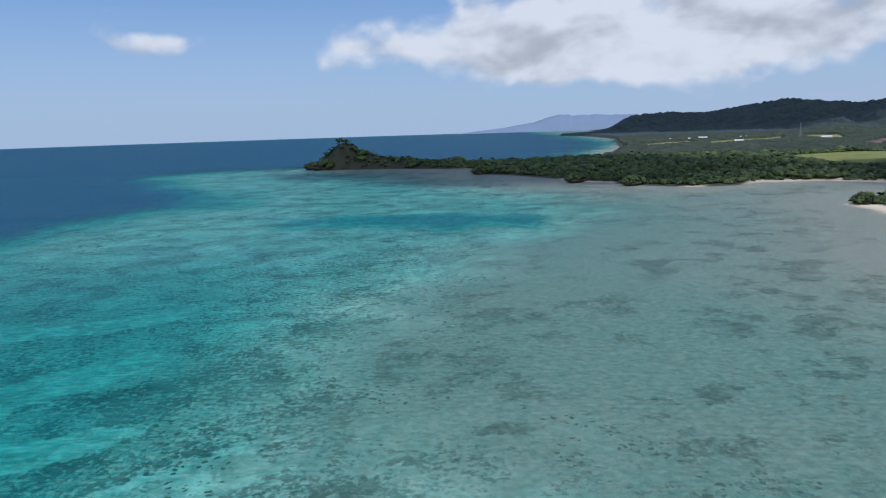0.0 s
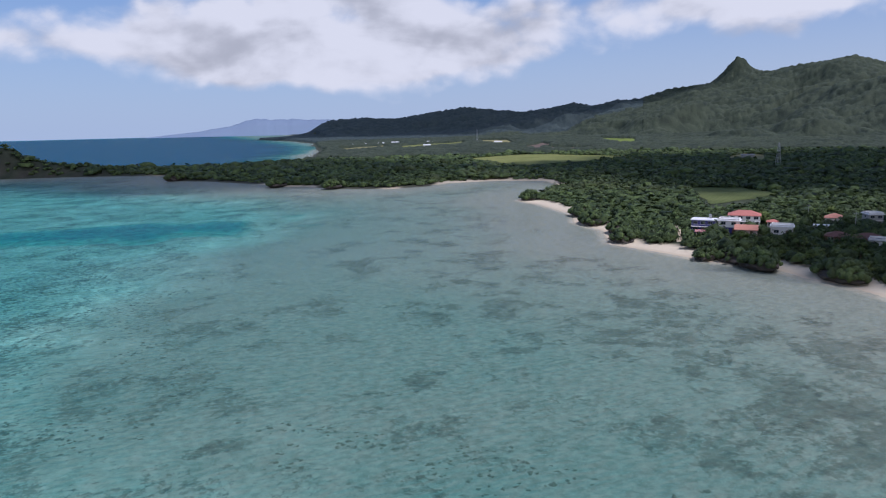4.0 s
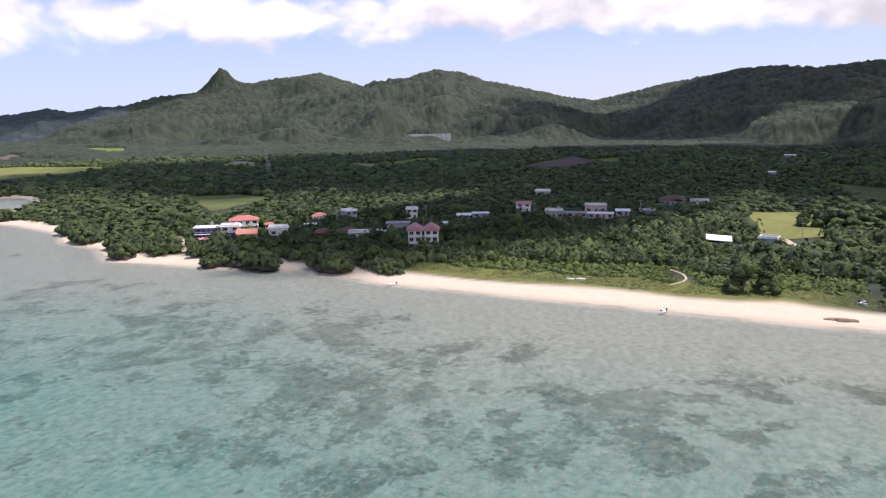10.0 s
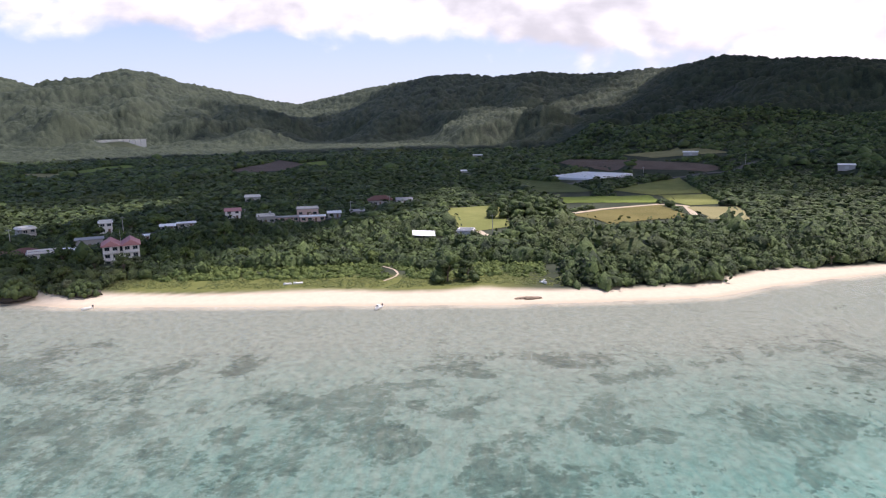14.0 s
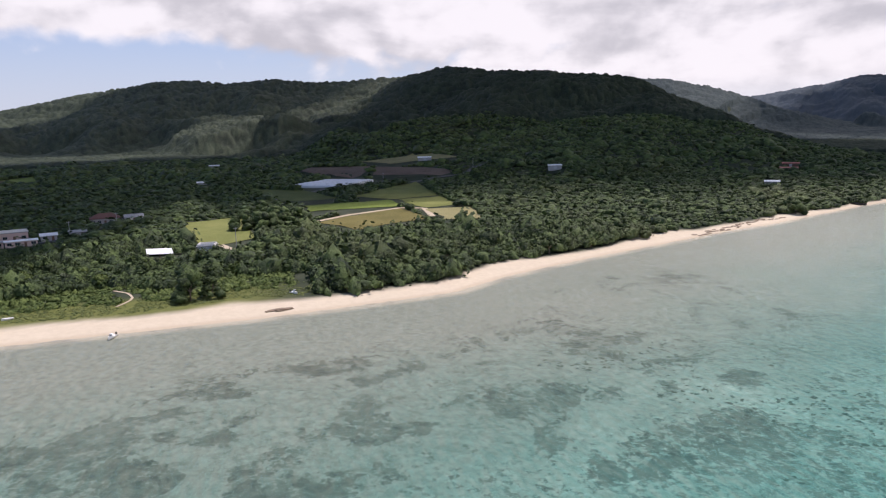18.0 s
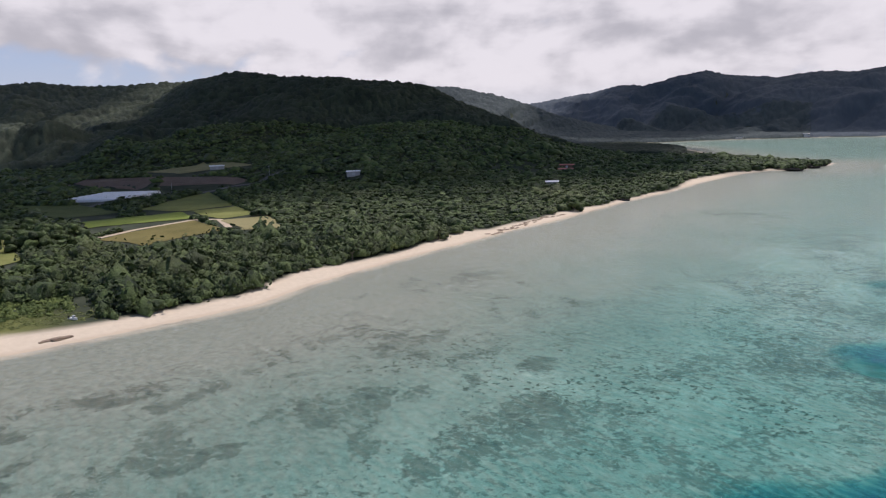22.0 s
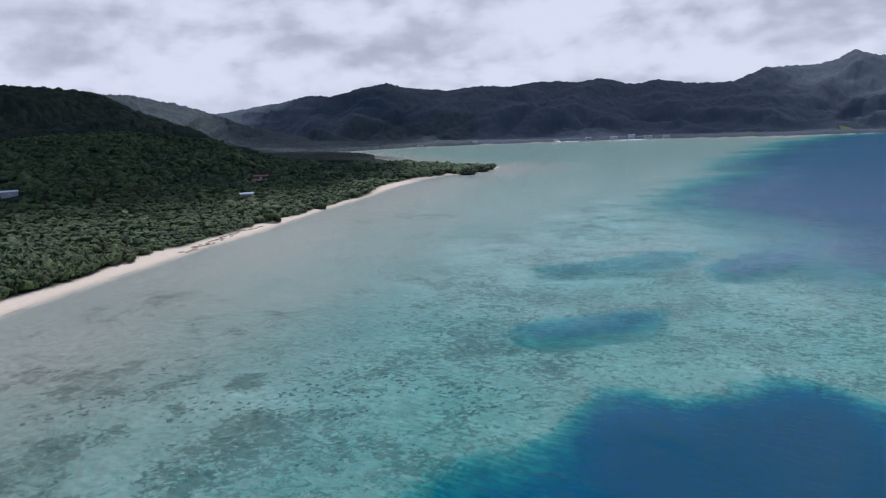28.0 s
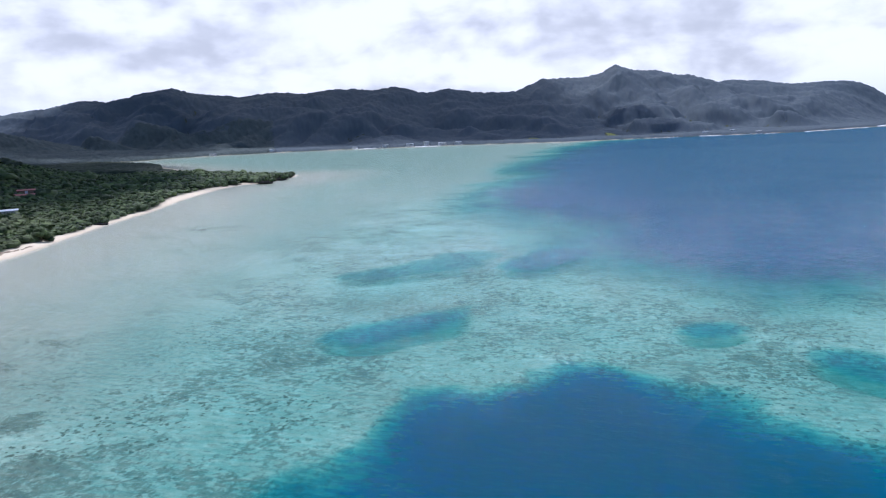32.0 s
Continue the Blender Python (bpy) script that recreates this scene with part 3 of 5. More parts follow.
def build_ground():
    x, y, faces = rings(1.7, 4900, 1.0105, 0.36, 3.0)
    z, shore, deep = shape(x, y)
    rock = step(shore, -4, 1) * (1 - step(shore, 1.5, 4)) * (step(y, 860, 880) * (1 - step(x, -70, -40)))
    rock = np.maximum(rock, np.where(y > 405, step(shore, -3, 1) * (1 - step(shore, 4, 9)) * 0.7 * (1 - sandy(x, y, shore)), 0))
    grass = step(shore, 9, 14) * (1 - step(shore, 25, 33)) * step(y, -25, 0) * (1 - step(y, 108, 122))
    grass = np.maximum(grass, 0.25 * step(fractal(x, y, 90, 3, 77), 0.52, 0.66) * step(shore, 60, 120) * step(y, 250, 420) * (1 - step(z, 12, 22)))
    mesh = sheet_mesh("ground", x, y, z, faces, {"grass": grass, "reef": (0.42 + 0.58 * step(y, -60, 60)) * step(inside(x, y, REEF) + (fractal(x, y, 30, 4, 52) - 0.5) * 50, -15, 40), "beach": sandy(x, y, shore), "coral": coral_cover(x, y, shore, deep), "rock": rock})
    mesh.materials.append(GROUND)
    tagged(new("ground", mesh), "coastal land with pale sand beach, reef flat and forested hills", "ground", kind="structure")
    x, y, faces = rings(2.2, 4900, 1.016, 0.45, 3.0)
    z, shore, deep = shape(x, y)
    wet = (shore < 2.5)[faces].any(1)
    used = np.unique(faces[wet])
    index = np.zeros(x.size, np.int64)
    index[used] = np.arange(used.size)
    mesh = sheet_mesh("water", x[used], y[used], np.zeros(used.size), index[faces[wet]], {"depth": np.maximum(deep, 0.02)[used]})
    mesh.materials.append(SEA)
    tagged(new("water", mesh), "clear turquoise sea over a coral reef, deep blue offshore", "sea", kind="structure")


build_ground()

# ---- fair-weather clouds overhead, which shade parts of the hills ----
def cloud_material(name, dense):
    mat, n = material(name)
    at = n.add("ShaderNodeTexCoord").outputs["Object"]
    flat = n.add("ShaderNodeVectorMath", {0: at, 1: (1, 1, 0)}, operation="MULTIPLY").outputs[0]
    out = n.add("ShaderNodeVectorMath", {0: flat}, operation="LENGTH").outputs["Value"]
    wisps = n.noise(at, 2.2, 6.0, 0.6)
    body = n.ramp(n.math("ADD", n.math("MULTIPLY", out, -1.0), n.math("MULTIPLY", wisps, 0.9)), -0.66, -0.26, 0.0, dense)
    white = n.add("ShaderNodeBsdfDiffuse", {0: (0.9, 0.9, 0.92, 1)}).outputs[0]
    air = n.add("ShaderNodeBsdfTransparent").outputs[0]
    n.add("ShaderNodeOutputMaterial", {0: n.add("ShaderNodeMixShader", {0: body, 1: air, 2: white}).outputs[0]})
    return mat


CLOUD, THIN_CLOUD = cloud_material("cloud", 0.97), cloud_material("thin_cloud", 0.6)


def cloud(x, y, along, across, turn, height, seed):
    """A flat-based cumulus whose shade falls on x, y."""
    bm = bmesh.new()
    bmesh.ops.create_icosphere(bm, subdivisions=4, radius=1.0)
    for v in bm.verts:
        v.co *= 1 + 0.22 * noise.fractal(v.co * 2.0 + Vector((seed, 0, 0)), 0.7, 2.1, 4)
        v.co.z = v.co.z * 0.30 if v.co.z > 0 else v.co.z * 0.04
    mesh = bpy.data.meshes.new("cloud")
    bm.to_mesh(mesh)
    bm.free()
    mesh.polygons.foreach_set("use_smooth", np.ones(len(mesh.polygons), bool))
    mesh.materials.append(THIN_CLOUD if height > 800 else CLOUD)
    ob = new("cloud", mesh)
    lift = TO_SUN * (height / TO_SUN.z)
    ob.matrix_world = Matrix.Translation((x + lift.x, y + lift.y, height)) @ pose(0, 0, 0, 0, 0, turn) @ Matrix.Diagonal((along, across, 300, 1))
    return tagged(ob, "white fair-weather cumulus cloud with a flat grey base, out of view", "cloud", "clouds over the hills", "structure")


# last row: cloud added out of view to darken slopes that came out pale
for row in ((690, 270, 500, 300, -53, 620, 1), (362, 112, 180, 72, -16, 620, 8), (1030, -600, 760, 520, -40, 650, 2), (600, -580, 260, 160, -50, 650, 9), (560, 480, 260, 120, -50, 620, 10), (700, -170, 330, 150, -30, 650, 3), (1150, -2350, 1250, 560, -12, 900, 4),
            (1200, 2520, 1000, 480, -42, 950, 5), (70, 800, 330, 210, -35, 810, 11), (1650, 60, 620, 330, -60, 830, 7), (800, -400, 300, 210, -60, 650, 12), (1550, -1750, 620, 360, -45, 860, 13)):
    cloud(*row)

# ---- fields, tracks and clearings ----
CLEARINGS, OPEN = [], []


def ground_at(x, y):
    return float(shape(np.array([float(x)]), np.array([float(y)]))[0][0])


def draped(name, corners, mat, label, cuts=26, lift=0.3, category="field"):
    """A patch of ground between four corners, laid over the land."""
    (ax, ay), (bx, by), (cx, cy), (dx, dy) = corners
    u, v = np.meshgrid(np.linspace(0, 1, cuts + 1), np.linspace(0, 1, cuts + 1), indexing="ij")
    x = (1 - u) * (1 - v) * ax + u * (1 - v) * bx + u * v * cx + (1 - u) * v * dx
    y = (1 - u) * (1 - v) * ay + u * (1 - v) * by + u * v * cy + (1 - u) * v * dy
    x, y = x.ravel() + (fractal(x, y, 14, 3, 3).ravel() - 0.5) * 7, y.ravel() + (fractal(x, y, 14, 3, 4).ravel() - 0.5) * 7
    i, j = np.meshgrid(np.arange(cuts), np.arange(cuts), indexing="ij")
    m = cuts + 1
    faces = np.stack([i * m + j, (i + 1) * m + j, (i + 1) * m + j + 1, i * m + j + 1], -1).reshape(-1, 4)
    area = (cx - ax) * (dy - by) - (dx - bx) * (cy - ay)
    mesh = sheet_mesh(name, x, y, shape(x, y)[0] + lift, faces if area > 0 else faces[:, ::-1], {})
    mesh.materials.append(mat)
    OPEN.append(list(corners))
    return tagged(new(name, mesh), label, category, kind="structure")


def track(points, width, mat, label, name="track", lift=0.16):
    """A road or path along a line."""
    p = np.array(points, float)
    s = np.concatenate([[0], np.cumsum(np.hypot(*np.diff(p, axis=0).T))])
    t = np.arange(0, s[-1], 3.0)
    x, y = np.interp(t, s, p[:, 0]), np.interp(t, s, p[:, 1])
    gx, gy = np.gradient(x), np.gradient(y)
    n = np.hypot(gx, gy) + 1e-9
    lx, ly = -gy / n * width / 2, gx / n * width / 2
    xs, ys = np.concatenate([x - lx, x + lx]), np.concatenate([y - ly, y + ly])
    k, m = np.arange(len(t) - 1), len(t)
    mesh = sheet_mesh(name, xs, ys, np.maximum(shape(xs, ys)[0], 0) + lift, np.stack([k, k + 1, k + 1 + m, k + m], -1), {})
    mesh.materials.append(mat)
    for a, b in zip(points, points[1:]):
        d = Vector((b[0] - a[0], b[1] - a[1])).normalized() * (width / 2)
        CLEARINGS.append([(a[0] - d.y, a[1] + d.x), (b[0] - d.y, b[1] + d.x), (b[0] + d.y, b[1] - d.x), (a[0] + d.y, a[1] - d.x)])
    return tagged(new(name, mesh), label, "road", kind="structure")


draped("field", ((385, 20), (395, -14), (318, -12), (298, 10)), MEADOW, "dry yellow-green meadow beside a lone house")
draped("field", ((400, -47), (432, -47), (445, -105), (408, -102)), GREEN_CROP, "bright green crop field")
draped("field", ((352, -44), (398, -98), (347, -101), (320, -60)), BROWN_CROP, "olive brown crop field edged by a track")
draped("field", ((476, -84), (558, -154), (455, -140), (447, -108)), MEADOW, "green crop field below the greenhouses")
draped("field", ((446, -110), (450, -141), (398, -133), (392, -112)), MEADOW, "yellow-green field corner")
draped("field", ((386, -110), (386, -138), (335, -128), (340, -108)), STRAW, "pale straw-coloured field")
draped("field", ((558, -19), (530, -58), (468, -76), (458, -38)), DARK_MEADOW, "dark green field with a boundary hedge")
draped("field", ((735, -68), (668, -140), (618, -120), (628, -100)), PLOUGHED, "dark ploughed earth field")
draped("field", ((665, -143), (592, -196), (568, -178), (604, -126)), PLOUGHED, "brown ploughed field below the hill")
draped("field", ((725, -138), (748, -202), (672, -232), (672, -160)), STRAW, "straw-coloured field at the foot of the hill")
draped("field", ((655, 251), (850, 246), (770, 198), (676, 194)), PLOUGHED, "fallow brown field among trees")
draped("field", ((786, 206), (837, 186), (757, 166), (740, 176)), GREEN_CROP, "small light green field")
draped("field", ((682, 428), (806, 421), (768, 386), (696, 396)), GREEN_CROP, "long lime green field below the hills")
draped("field", ((400, 838), (495, 852), (572, 700), (390, 655)), MEADOW, "wide pale green meadow behind the bay")
draped("field", ((617, 603), (690, 642), (676, 596), (598, 532)), STRAW, "straw field with a farm shed")
draped("field", ((1009, 1365), (980, 1205), (804, 989), (821, 1079)), GREEN_CROP, "distant light green field")
draped("field", ((350, 372), (378, 350), (352, 300), (290, 290)), DARK_MEADOW, "green meadow clearing behind the village, part shade in its colour")
draped("field", ((396, 1415), (530, 1530), (490, 1370), (368, 1279)), STRAW, "distant pale field near the northern farms")
draped("field", ((526, 1439), (735, 1540), (664, 1375), (470, 1226)), MEADOW, "distant pasture strip on the northern plain")
draped("field", ((820, 1615), (834, 1492), (709, 1246), (700, 1353)), STRAW, "distant straw field on the northern plain")
draped("field", ((654, 1107), (763, 1224), (730, 1131), (597, 976)), PLOUGHED, "distant brown field beyond the bay")
draped("field", ((663, 1046), (668, 951), (650, 872), (595, 921)), PLOUGHED, "brown field behind the bay")
draped("field", ((695, 469), (687, 417), (641, 393), (648, 431)), STRAW, "small bare field at the edge of the woods")
draped("field", ((420, -1960), (185, -1960), (150, -1900), (400, -1900)), MEADOW, "far green pasture above the opposite shore")
draped("field", ((83, -1990), (-97, -1985), (-120, -1940), (64, -1934)), MEADOW, "far green field above the opposite shore")
track(((470, -30), (550, -88), (560, -118), (556, -158), (575, -200), (620, -250)), 5, ASPHALT, "grey farm road between fields", "road")
track(((352, -40), (376, -66), (400, -99), (392, -112), (345, -104)), 3.5, DIRT, "pale dirt track between fields")
track(((282, -6), (296, 0), (312, 4), (330, -12)), 3.2, DIRT, "pale curved gravel drive to a house")
track(((224, 246), (212, 230), (203, 220), (196, 211)), 3.0, DIRT, "pale sandy lane down to the beach")
track(((300, 190), (315, 120), (343, 104), (346, 74), (367, 60), (431, 50)), 4.5, ASPHALT, "village road", "road")
track(((212, 31), (216, 28), (220, 27.5), (225, 29), (230, 34)), 0.7, DIRT, "worn sandy path from the beach")
for line in (((-40, -1795), (-99, -1815)), ((-150, -1838), (-231, -1848), (-330, -1880)), ((-400, -1915), (-538, -2080), (-600, -2140)), ((-640, -2190), (-700, -2330)), ((700, -1690), (590, -1706), (480, -1738))):
    track(line, 7, FOAM, "thin white surf line along the far shore", "surf", 0.08)


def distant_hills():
    """The outline of hills beyond the open sea, with blue haze put into their colour."""
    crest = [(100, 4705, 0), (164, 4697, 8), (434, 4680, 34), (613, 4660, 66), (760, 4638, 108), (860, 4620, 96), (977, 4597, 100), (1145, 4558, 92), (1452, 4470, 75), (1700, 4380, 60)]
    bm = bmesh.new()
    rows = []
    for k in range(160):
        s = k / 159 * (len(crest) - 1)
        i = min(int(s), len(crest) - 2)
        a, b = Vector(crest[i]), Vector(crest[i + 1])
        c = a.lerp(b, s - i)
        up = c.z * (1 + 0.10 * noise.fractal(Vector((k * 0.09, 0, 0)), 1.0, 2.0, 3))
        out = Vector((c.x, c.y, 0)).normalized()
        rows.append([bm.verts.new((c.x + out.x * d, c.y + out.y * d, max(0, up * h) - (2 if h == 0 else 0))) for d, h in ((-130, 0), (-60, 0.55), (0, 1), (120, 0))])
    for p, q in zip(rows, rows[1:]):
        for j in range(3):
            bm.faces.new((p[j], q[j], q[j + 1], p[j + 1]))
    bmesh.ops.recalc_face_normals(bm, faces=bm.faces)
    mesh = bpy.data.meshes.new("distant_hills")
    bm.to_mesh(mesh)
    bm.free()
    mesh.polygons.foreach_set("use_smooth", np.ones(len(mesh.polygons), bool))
    mesh.materials.append(plain_material("far_hazed_hills", (0.18, 0.24, 0.33), 0.95, 0.1, 0.01))
    tagged(new("distant_hills", mesh), "hills beyond the open sea, blue-grey haze put into their colour", "hills", kind="structure")


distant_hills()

# ---- building kit ----
def put(bm, name, mat, parent, label="", smooth=False):
    """One mesh part under a thing or a part."""
    mesh = bpy.data.meshes.new(name)
    bm.normal_update()
    bm.to_mesh(mesh)
    bm.free()
    if smooth:
        mesh.polygons.foreach_set("use_smooth", np.ones(len(mesh.polygons), bool))
    mesh.materials.append(mat)
    ob = new(name, mesh)
    ob.parent = parent
    return tagged(ob, label)


def box(bm, x0, x1, y0, y1, z0, z1, bevel=0.0):
    m = Matrix.Translation(((x0 + x1) / 2, (y0 + y1) / 2, (z0 + z1) / 2)) @ Matrix.Diagonal((x1 - x0, y1 - y0, z1 - z0, 1))
    made = bmesh.ops.create_cube(bm, size=1.0, matrix=m)
    if bevel:
        edges = {e for v in made["verts"] for e in v.link_edges}
        bmesh.ops.bevel(bm, geom=list(edges), offset=bevel, segments=2, affect="EDGES")
    return bm


def tube(bm, a, b, r0, r1, sides=8):
    a, b = Vector(a), Vector(b)
    m = Matrix.Translation((a + b) / 2) @ (b - a).to_track_quat("Z", "Y").to_matrix().to_4x4()
    bmesh.ops.create_cone(bm, cap_ends=True, segments=sides, radius1=r0, radius2=r1, depth=(b - a).length, matrix=m)
    return bm


def thing(name, x, y, turn, label, category, group="", z=None):
    ob = new(name)
    ob.empty_display_size = 0.5
    ob.matrix_basis = pose(x, y, ground_at(x, y) if z is None else z, 0, 0, turn)
    return tagged(ob, label, category, group)


def roof_mesh(style, w, d, z, rise, over=0.5):
    bm = bmesh.new()
    x, y = w / 2 + over, d / 2 + over
    if style == "flat":
        box(bm, -x, x, -y, y, z, z + 0.28, 0.05)
        return bm
    cut = {"hip": min(x, y) * 0.95, "gable": 0.0, "pyramid": x}[style]
    if style == "shed":
        cut = 0
    eave = [bm.verts.new(c) for c in ((-x, -y, z), (x, -y, z), (x, y, z), (-x, y, z))]
    low = [bm.verts.new((v.co.x, v.co.y, z - 0.18)) for v in eave]
    a, b = bm.verts.new((-x + cut, 0, z + rise)), bm.verts.new((x - cut + 0.01, 0, z + rise))
    for f in ((eave[0], eave[1], b, a), (eave[2], eave[3], a, b), (eave[1], eave[2], b), (eave[3], eave[0], a), low[::-1]):
        bm.faces.new(f)
    for i in range(4):
        bm.faces.new((low[i], low[(i + 1) % 4], eave[(i + 1) % 4], eave[i]))
    return bm


def window(parent, x, y, z, w, h, face):
    """A framed pane set proud of the wall; face is the turn of its outside in degrees."""
    m = pose(x, y, z, 0, 0, face)
    bm = bmesh.new()
    box(bm, -w / 2 - 0.08, w / 2 + 0.08, -0.06, 0.02, -0.08, 0)
    box(bm, -w / 2 - 0.08, w / 2 + 0.08, -0.06, 0.02, h, h + 0.08)
    for s in (-w / 2 - 0.08, -0.03, w / 2):
        box(bm, s, s + (0.06 if s == -0.03 else 0.08), -0.05, 0.02, 0, h)
    bmesh.ops.transform(bm, matrix=m, verts=bm.verts)
    frame_ob = put(bm, "window", FRAME, parent)
    bm = box(bmesh.new(), -w / 2, w / 2, -0.02, 0.01, 0, h)
    bmesh.ops.transform(bm, matrix=m, verts=bm.verts)
    put(bm, "pane", GLASS, frame_ob)


def house(x, y, w, d, turn, label, wall=None, roof=None, style="flat", storeys=1, rise=1.6, lower=None, balcony=False, parapet=False, group="village houses", tank=False, height=2.5, z=None):
    """A house whose front looks along its own -y."""
    wall, roof = wall or WHITE_WALL, roof or GREY_ROOF
    ob = thing("house", x, y, turn, label, "house", group, z)
    top = storeys * height
    CLEARINGS.append([((Matrix.Rotation(radians(turn), 2) @ Vector(c)) + Vector((x, y)))[:] for c in ((-w / 2 - 1, -d / 2 - 2.5), (w / 2 + 1, -d / 2 - 2.5), (w / 2 + 1, d / 2 + 1), (-w / 2 - 1, d / 2 + 1))])
    for k in range(storeys):
        s = 0.0 if k == 0 else 0.004
        put(box(bmesh.new(), -w / 2 + s, w / 2 - s, -d / 2 + s, d / 2 - s, k * height - (0.8 if k == 0 else 0), (k + 1) * height, 0.03), "wall", (lower or wall) if k == 0 else wall, ob)
        count = max(2, int(w / 2.8))
        for i in range(count):
            px = -w / 2 + w * (i + 0.5) / count
            if k == 0 and i == count // 2:
                dm = box(bmesh.new(), px - 0.5, px + 0.5, -d / 2 - 0.05, -d / 2 + 0.02, 0.02, 2.05)
                put(dm, "door", BROWN_WALL, ob)
            else:
                window(ob, px, -d / 2 - 0.01, k * height + 0.95, min(1.7, w / count * 0.62), 1.15, 0)
        for side in (-1, 1):
            for i in range(max(1, int(d / 3.6))):
                window(ob, side * (w / 2 + 0.01), -d / 2 + d * (i + 0.5) / max(1, int(d / 3.6)), k * height + 0.95, 1.2, 1.1, 90 * side)
        if k and (balcony or storeys > 1):
            put(box(bmesh.new(), -w / 2 - 0.1, w / 2 + 0.1, -d / 2 - 0.22, d / 2 + 0.22, k * height - 0.12, k * height + 0.1, 0.02), "floor_band", WHITE_WALL, ob)
        if k and balcony:
            slab = put(box(bmesh.new(), -w / 2, w / 2, -d / 2 - 1.4, -d / 2 - 0.23, k * height - 0.12, k * height + 0.02), "balcony", WHITE_WALL, ob)
            rail = box(bmesh.new(), -w / 2, w / 2, -d / 2 - 1.4, -d / 2 - 1.34, k * height + 0.9, k * height + 0.98)
            for i in range(int(w / 0.8) + 1):
                box(rail, -w / 2 + i * 0.8, -w / 2 + i * 0.8 + 0.06, -d / 2 - 1.4, -d / 2 - 1.34, k * height + 0.02, k * height + 0.9)
            put(rail, "railing", FRAME, slab)
    put(roof_mesh(style, w, d, top, rise), "roof", roof, ob)
    if parapet:
        bm = bmesh.new()
        for a, b, c, e in ((-w / 2, w / 2, -d / 2, -d / 2 + 0.2), (-w / 2, w / 2, d / 2 - 0.2, d / 2), (-w / 2, -w / 2 + 0.2, -d / 2 + 0.2, d / 2 - 0.2), (w / 2 - 0.2, w / 2, -d / 2 + 0.2, d / 2 - 0.2)):
            box(bm, a, b, c, e, top + 0.28, top + 0.95)
        put(bm, "parapet", WHITE_WALL, ob)
    if tank:
        t = put(tube(bmesh.new(), (w * 0.25, d * 0.2, top + 0.9), (w * 0.25, d * 0.2, top + 2.1), 0.6, 0.6, 14), "water_tank", STEEL, ob)
        for sx in (-0.4, 0.4):
            for sy in (-0.4, 0.4):
                put(tube(bmesh.new(), (w * 0.25 + sx, d * 0.2 + sy, top + 0.2), (w * 0.25 + sx, d * 0.2 + sy, top + 0.9), 0.05, 0.05, 6), "stand_leg", STEEL, t)
    return ob


# village by the shore
house(219, 223, 9, 7, -52, "two-storey house with indigo walls and white flat roof", INDIGO_WALL, WHITE_ROOF, storeys=2, balcony=True, tank=True)
house(226, 216, 8, 6.5, -52, "white two-storey house wing with flat roof and railing", WHITE_WALL, WHITE_ROOF, storeys=2, lower=INDIGO_WALL, parapet=True)
house(212, 217, 4, 3, -50, "small garden hut with a pink sheet roof", PINK_WALL, PINK_TILES, "gable", rise=0.7, height=1.9)
house(243, 224, 12.5, 8, -48, "white two-storey house with a red tiled hipped roof", WHITE_WALL, RED_TILES, "hip", 2, 1.9, balcony=True)
house(251, 216, 4, 4, -48, "small annex with a red tiled roof", WHITE_WALL, RED_TILES, "hip", 1, 1.0)
house(226, 207, 8, 6.5, -50, "low bungalow with faded red tiled gable roof", PINK_WALL, ORANGE_TILES, "gable", 1, 1.7)
house(238, 200, 8, 6, -52, "white house with a porch and pale flat roof", WHITE_WALL, WHITE_ROOF, storeys=1, parapet=True, height=3.4)
house(279, 208, 7, 6.5, -55, "house with an orange-red tiled hipped roof", WHITE_WALL, ORANGE_TILES, "hip", 1, 1.7, height=3.4)
house(291, 199, 6, 6, -30, "tall grey concrete house with a white roof terrace", GREY_WALL, WHITE_ROOF, storeys=2, parapet=True)
house(258, 198, 5, 4, -55, "small shed with a white flat roof", GREY_WALL, WHITE_ROOF, height=2.4)
house(241, 178, 8, 7, -55, "bungalow with a brown tiled hipped roof", BROWN_WALL, BROWN_TILES, "hip", 1, 1.6)
house(247, 170, 9, 7, -55, "long bungalow with a dark brown tiled roof", BROWN_WALL, BROWN_TILES, "hip", 1, 1.6)
house(245, 162, 10, 6.5, -56, "white flat-roofed house with a roof parapet", WHITE_WALL, GREY_ROOF, parapet=True)
house(253, 155, 8, 6, -58, "low house with a white sheet roof", GREY_WALL, WHITE_ROOF, "gable", 1, 0.7)
house(271, 159, 10, 7, -60, "grey concrete house with flat roof", GREY_WALL, GREY_ROOF, height=3.6)
house(311, 174, 5.5, 5, -60, "white two-storey cube house with roof mast", WHITE_WALL, WHITE_ROOF, storeys=2, parapet=True)
house(285, 143, 4, 4, -60, "small store with a white flat roof", WHITE_WALL, WHITE_ROOF, height=2.5)
house(316, 147, 6.5, 5, -65, "low house with a white sheet roof among trees", GREY_WALL, WHITE_ROOF, "gable", 1, 0.8)
house(323, 141, 8, 5, -65, "low grey house with flat white roof", GREY_WALL, WHITE_ROOF)
house(350, 128, 7.5, 6.5, -68, "white two-storey house with a pink tiled roof", WHITE_WALL, PINK_TILES, "gable", 2, 1.3, height=2.2)
house(424, 142, 9, 7, -70, "pale grey house with flat roof", GREY_WALL, WHITE_ROOF, height=3.4, parapet=True)
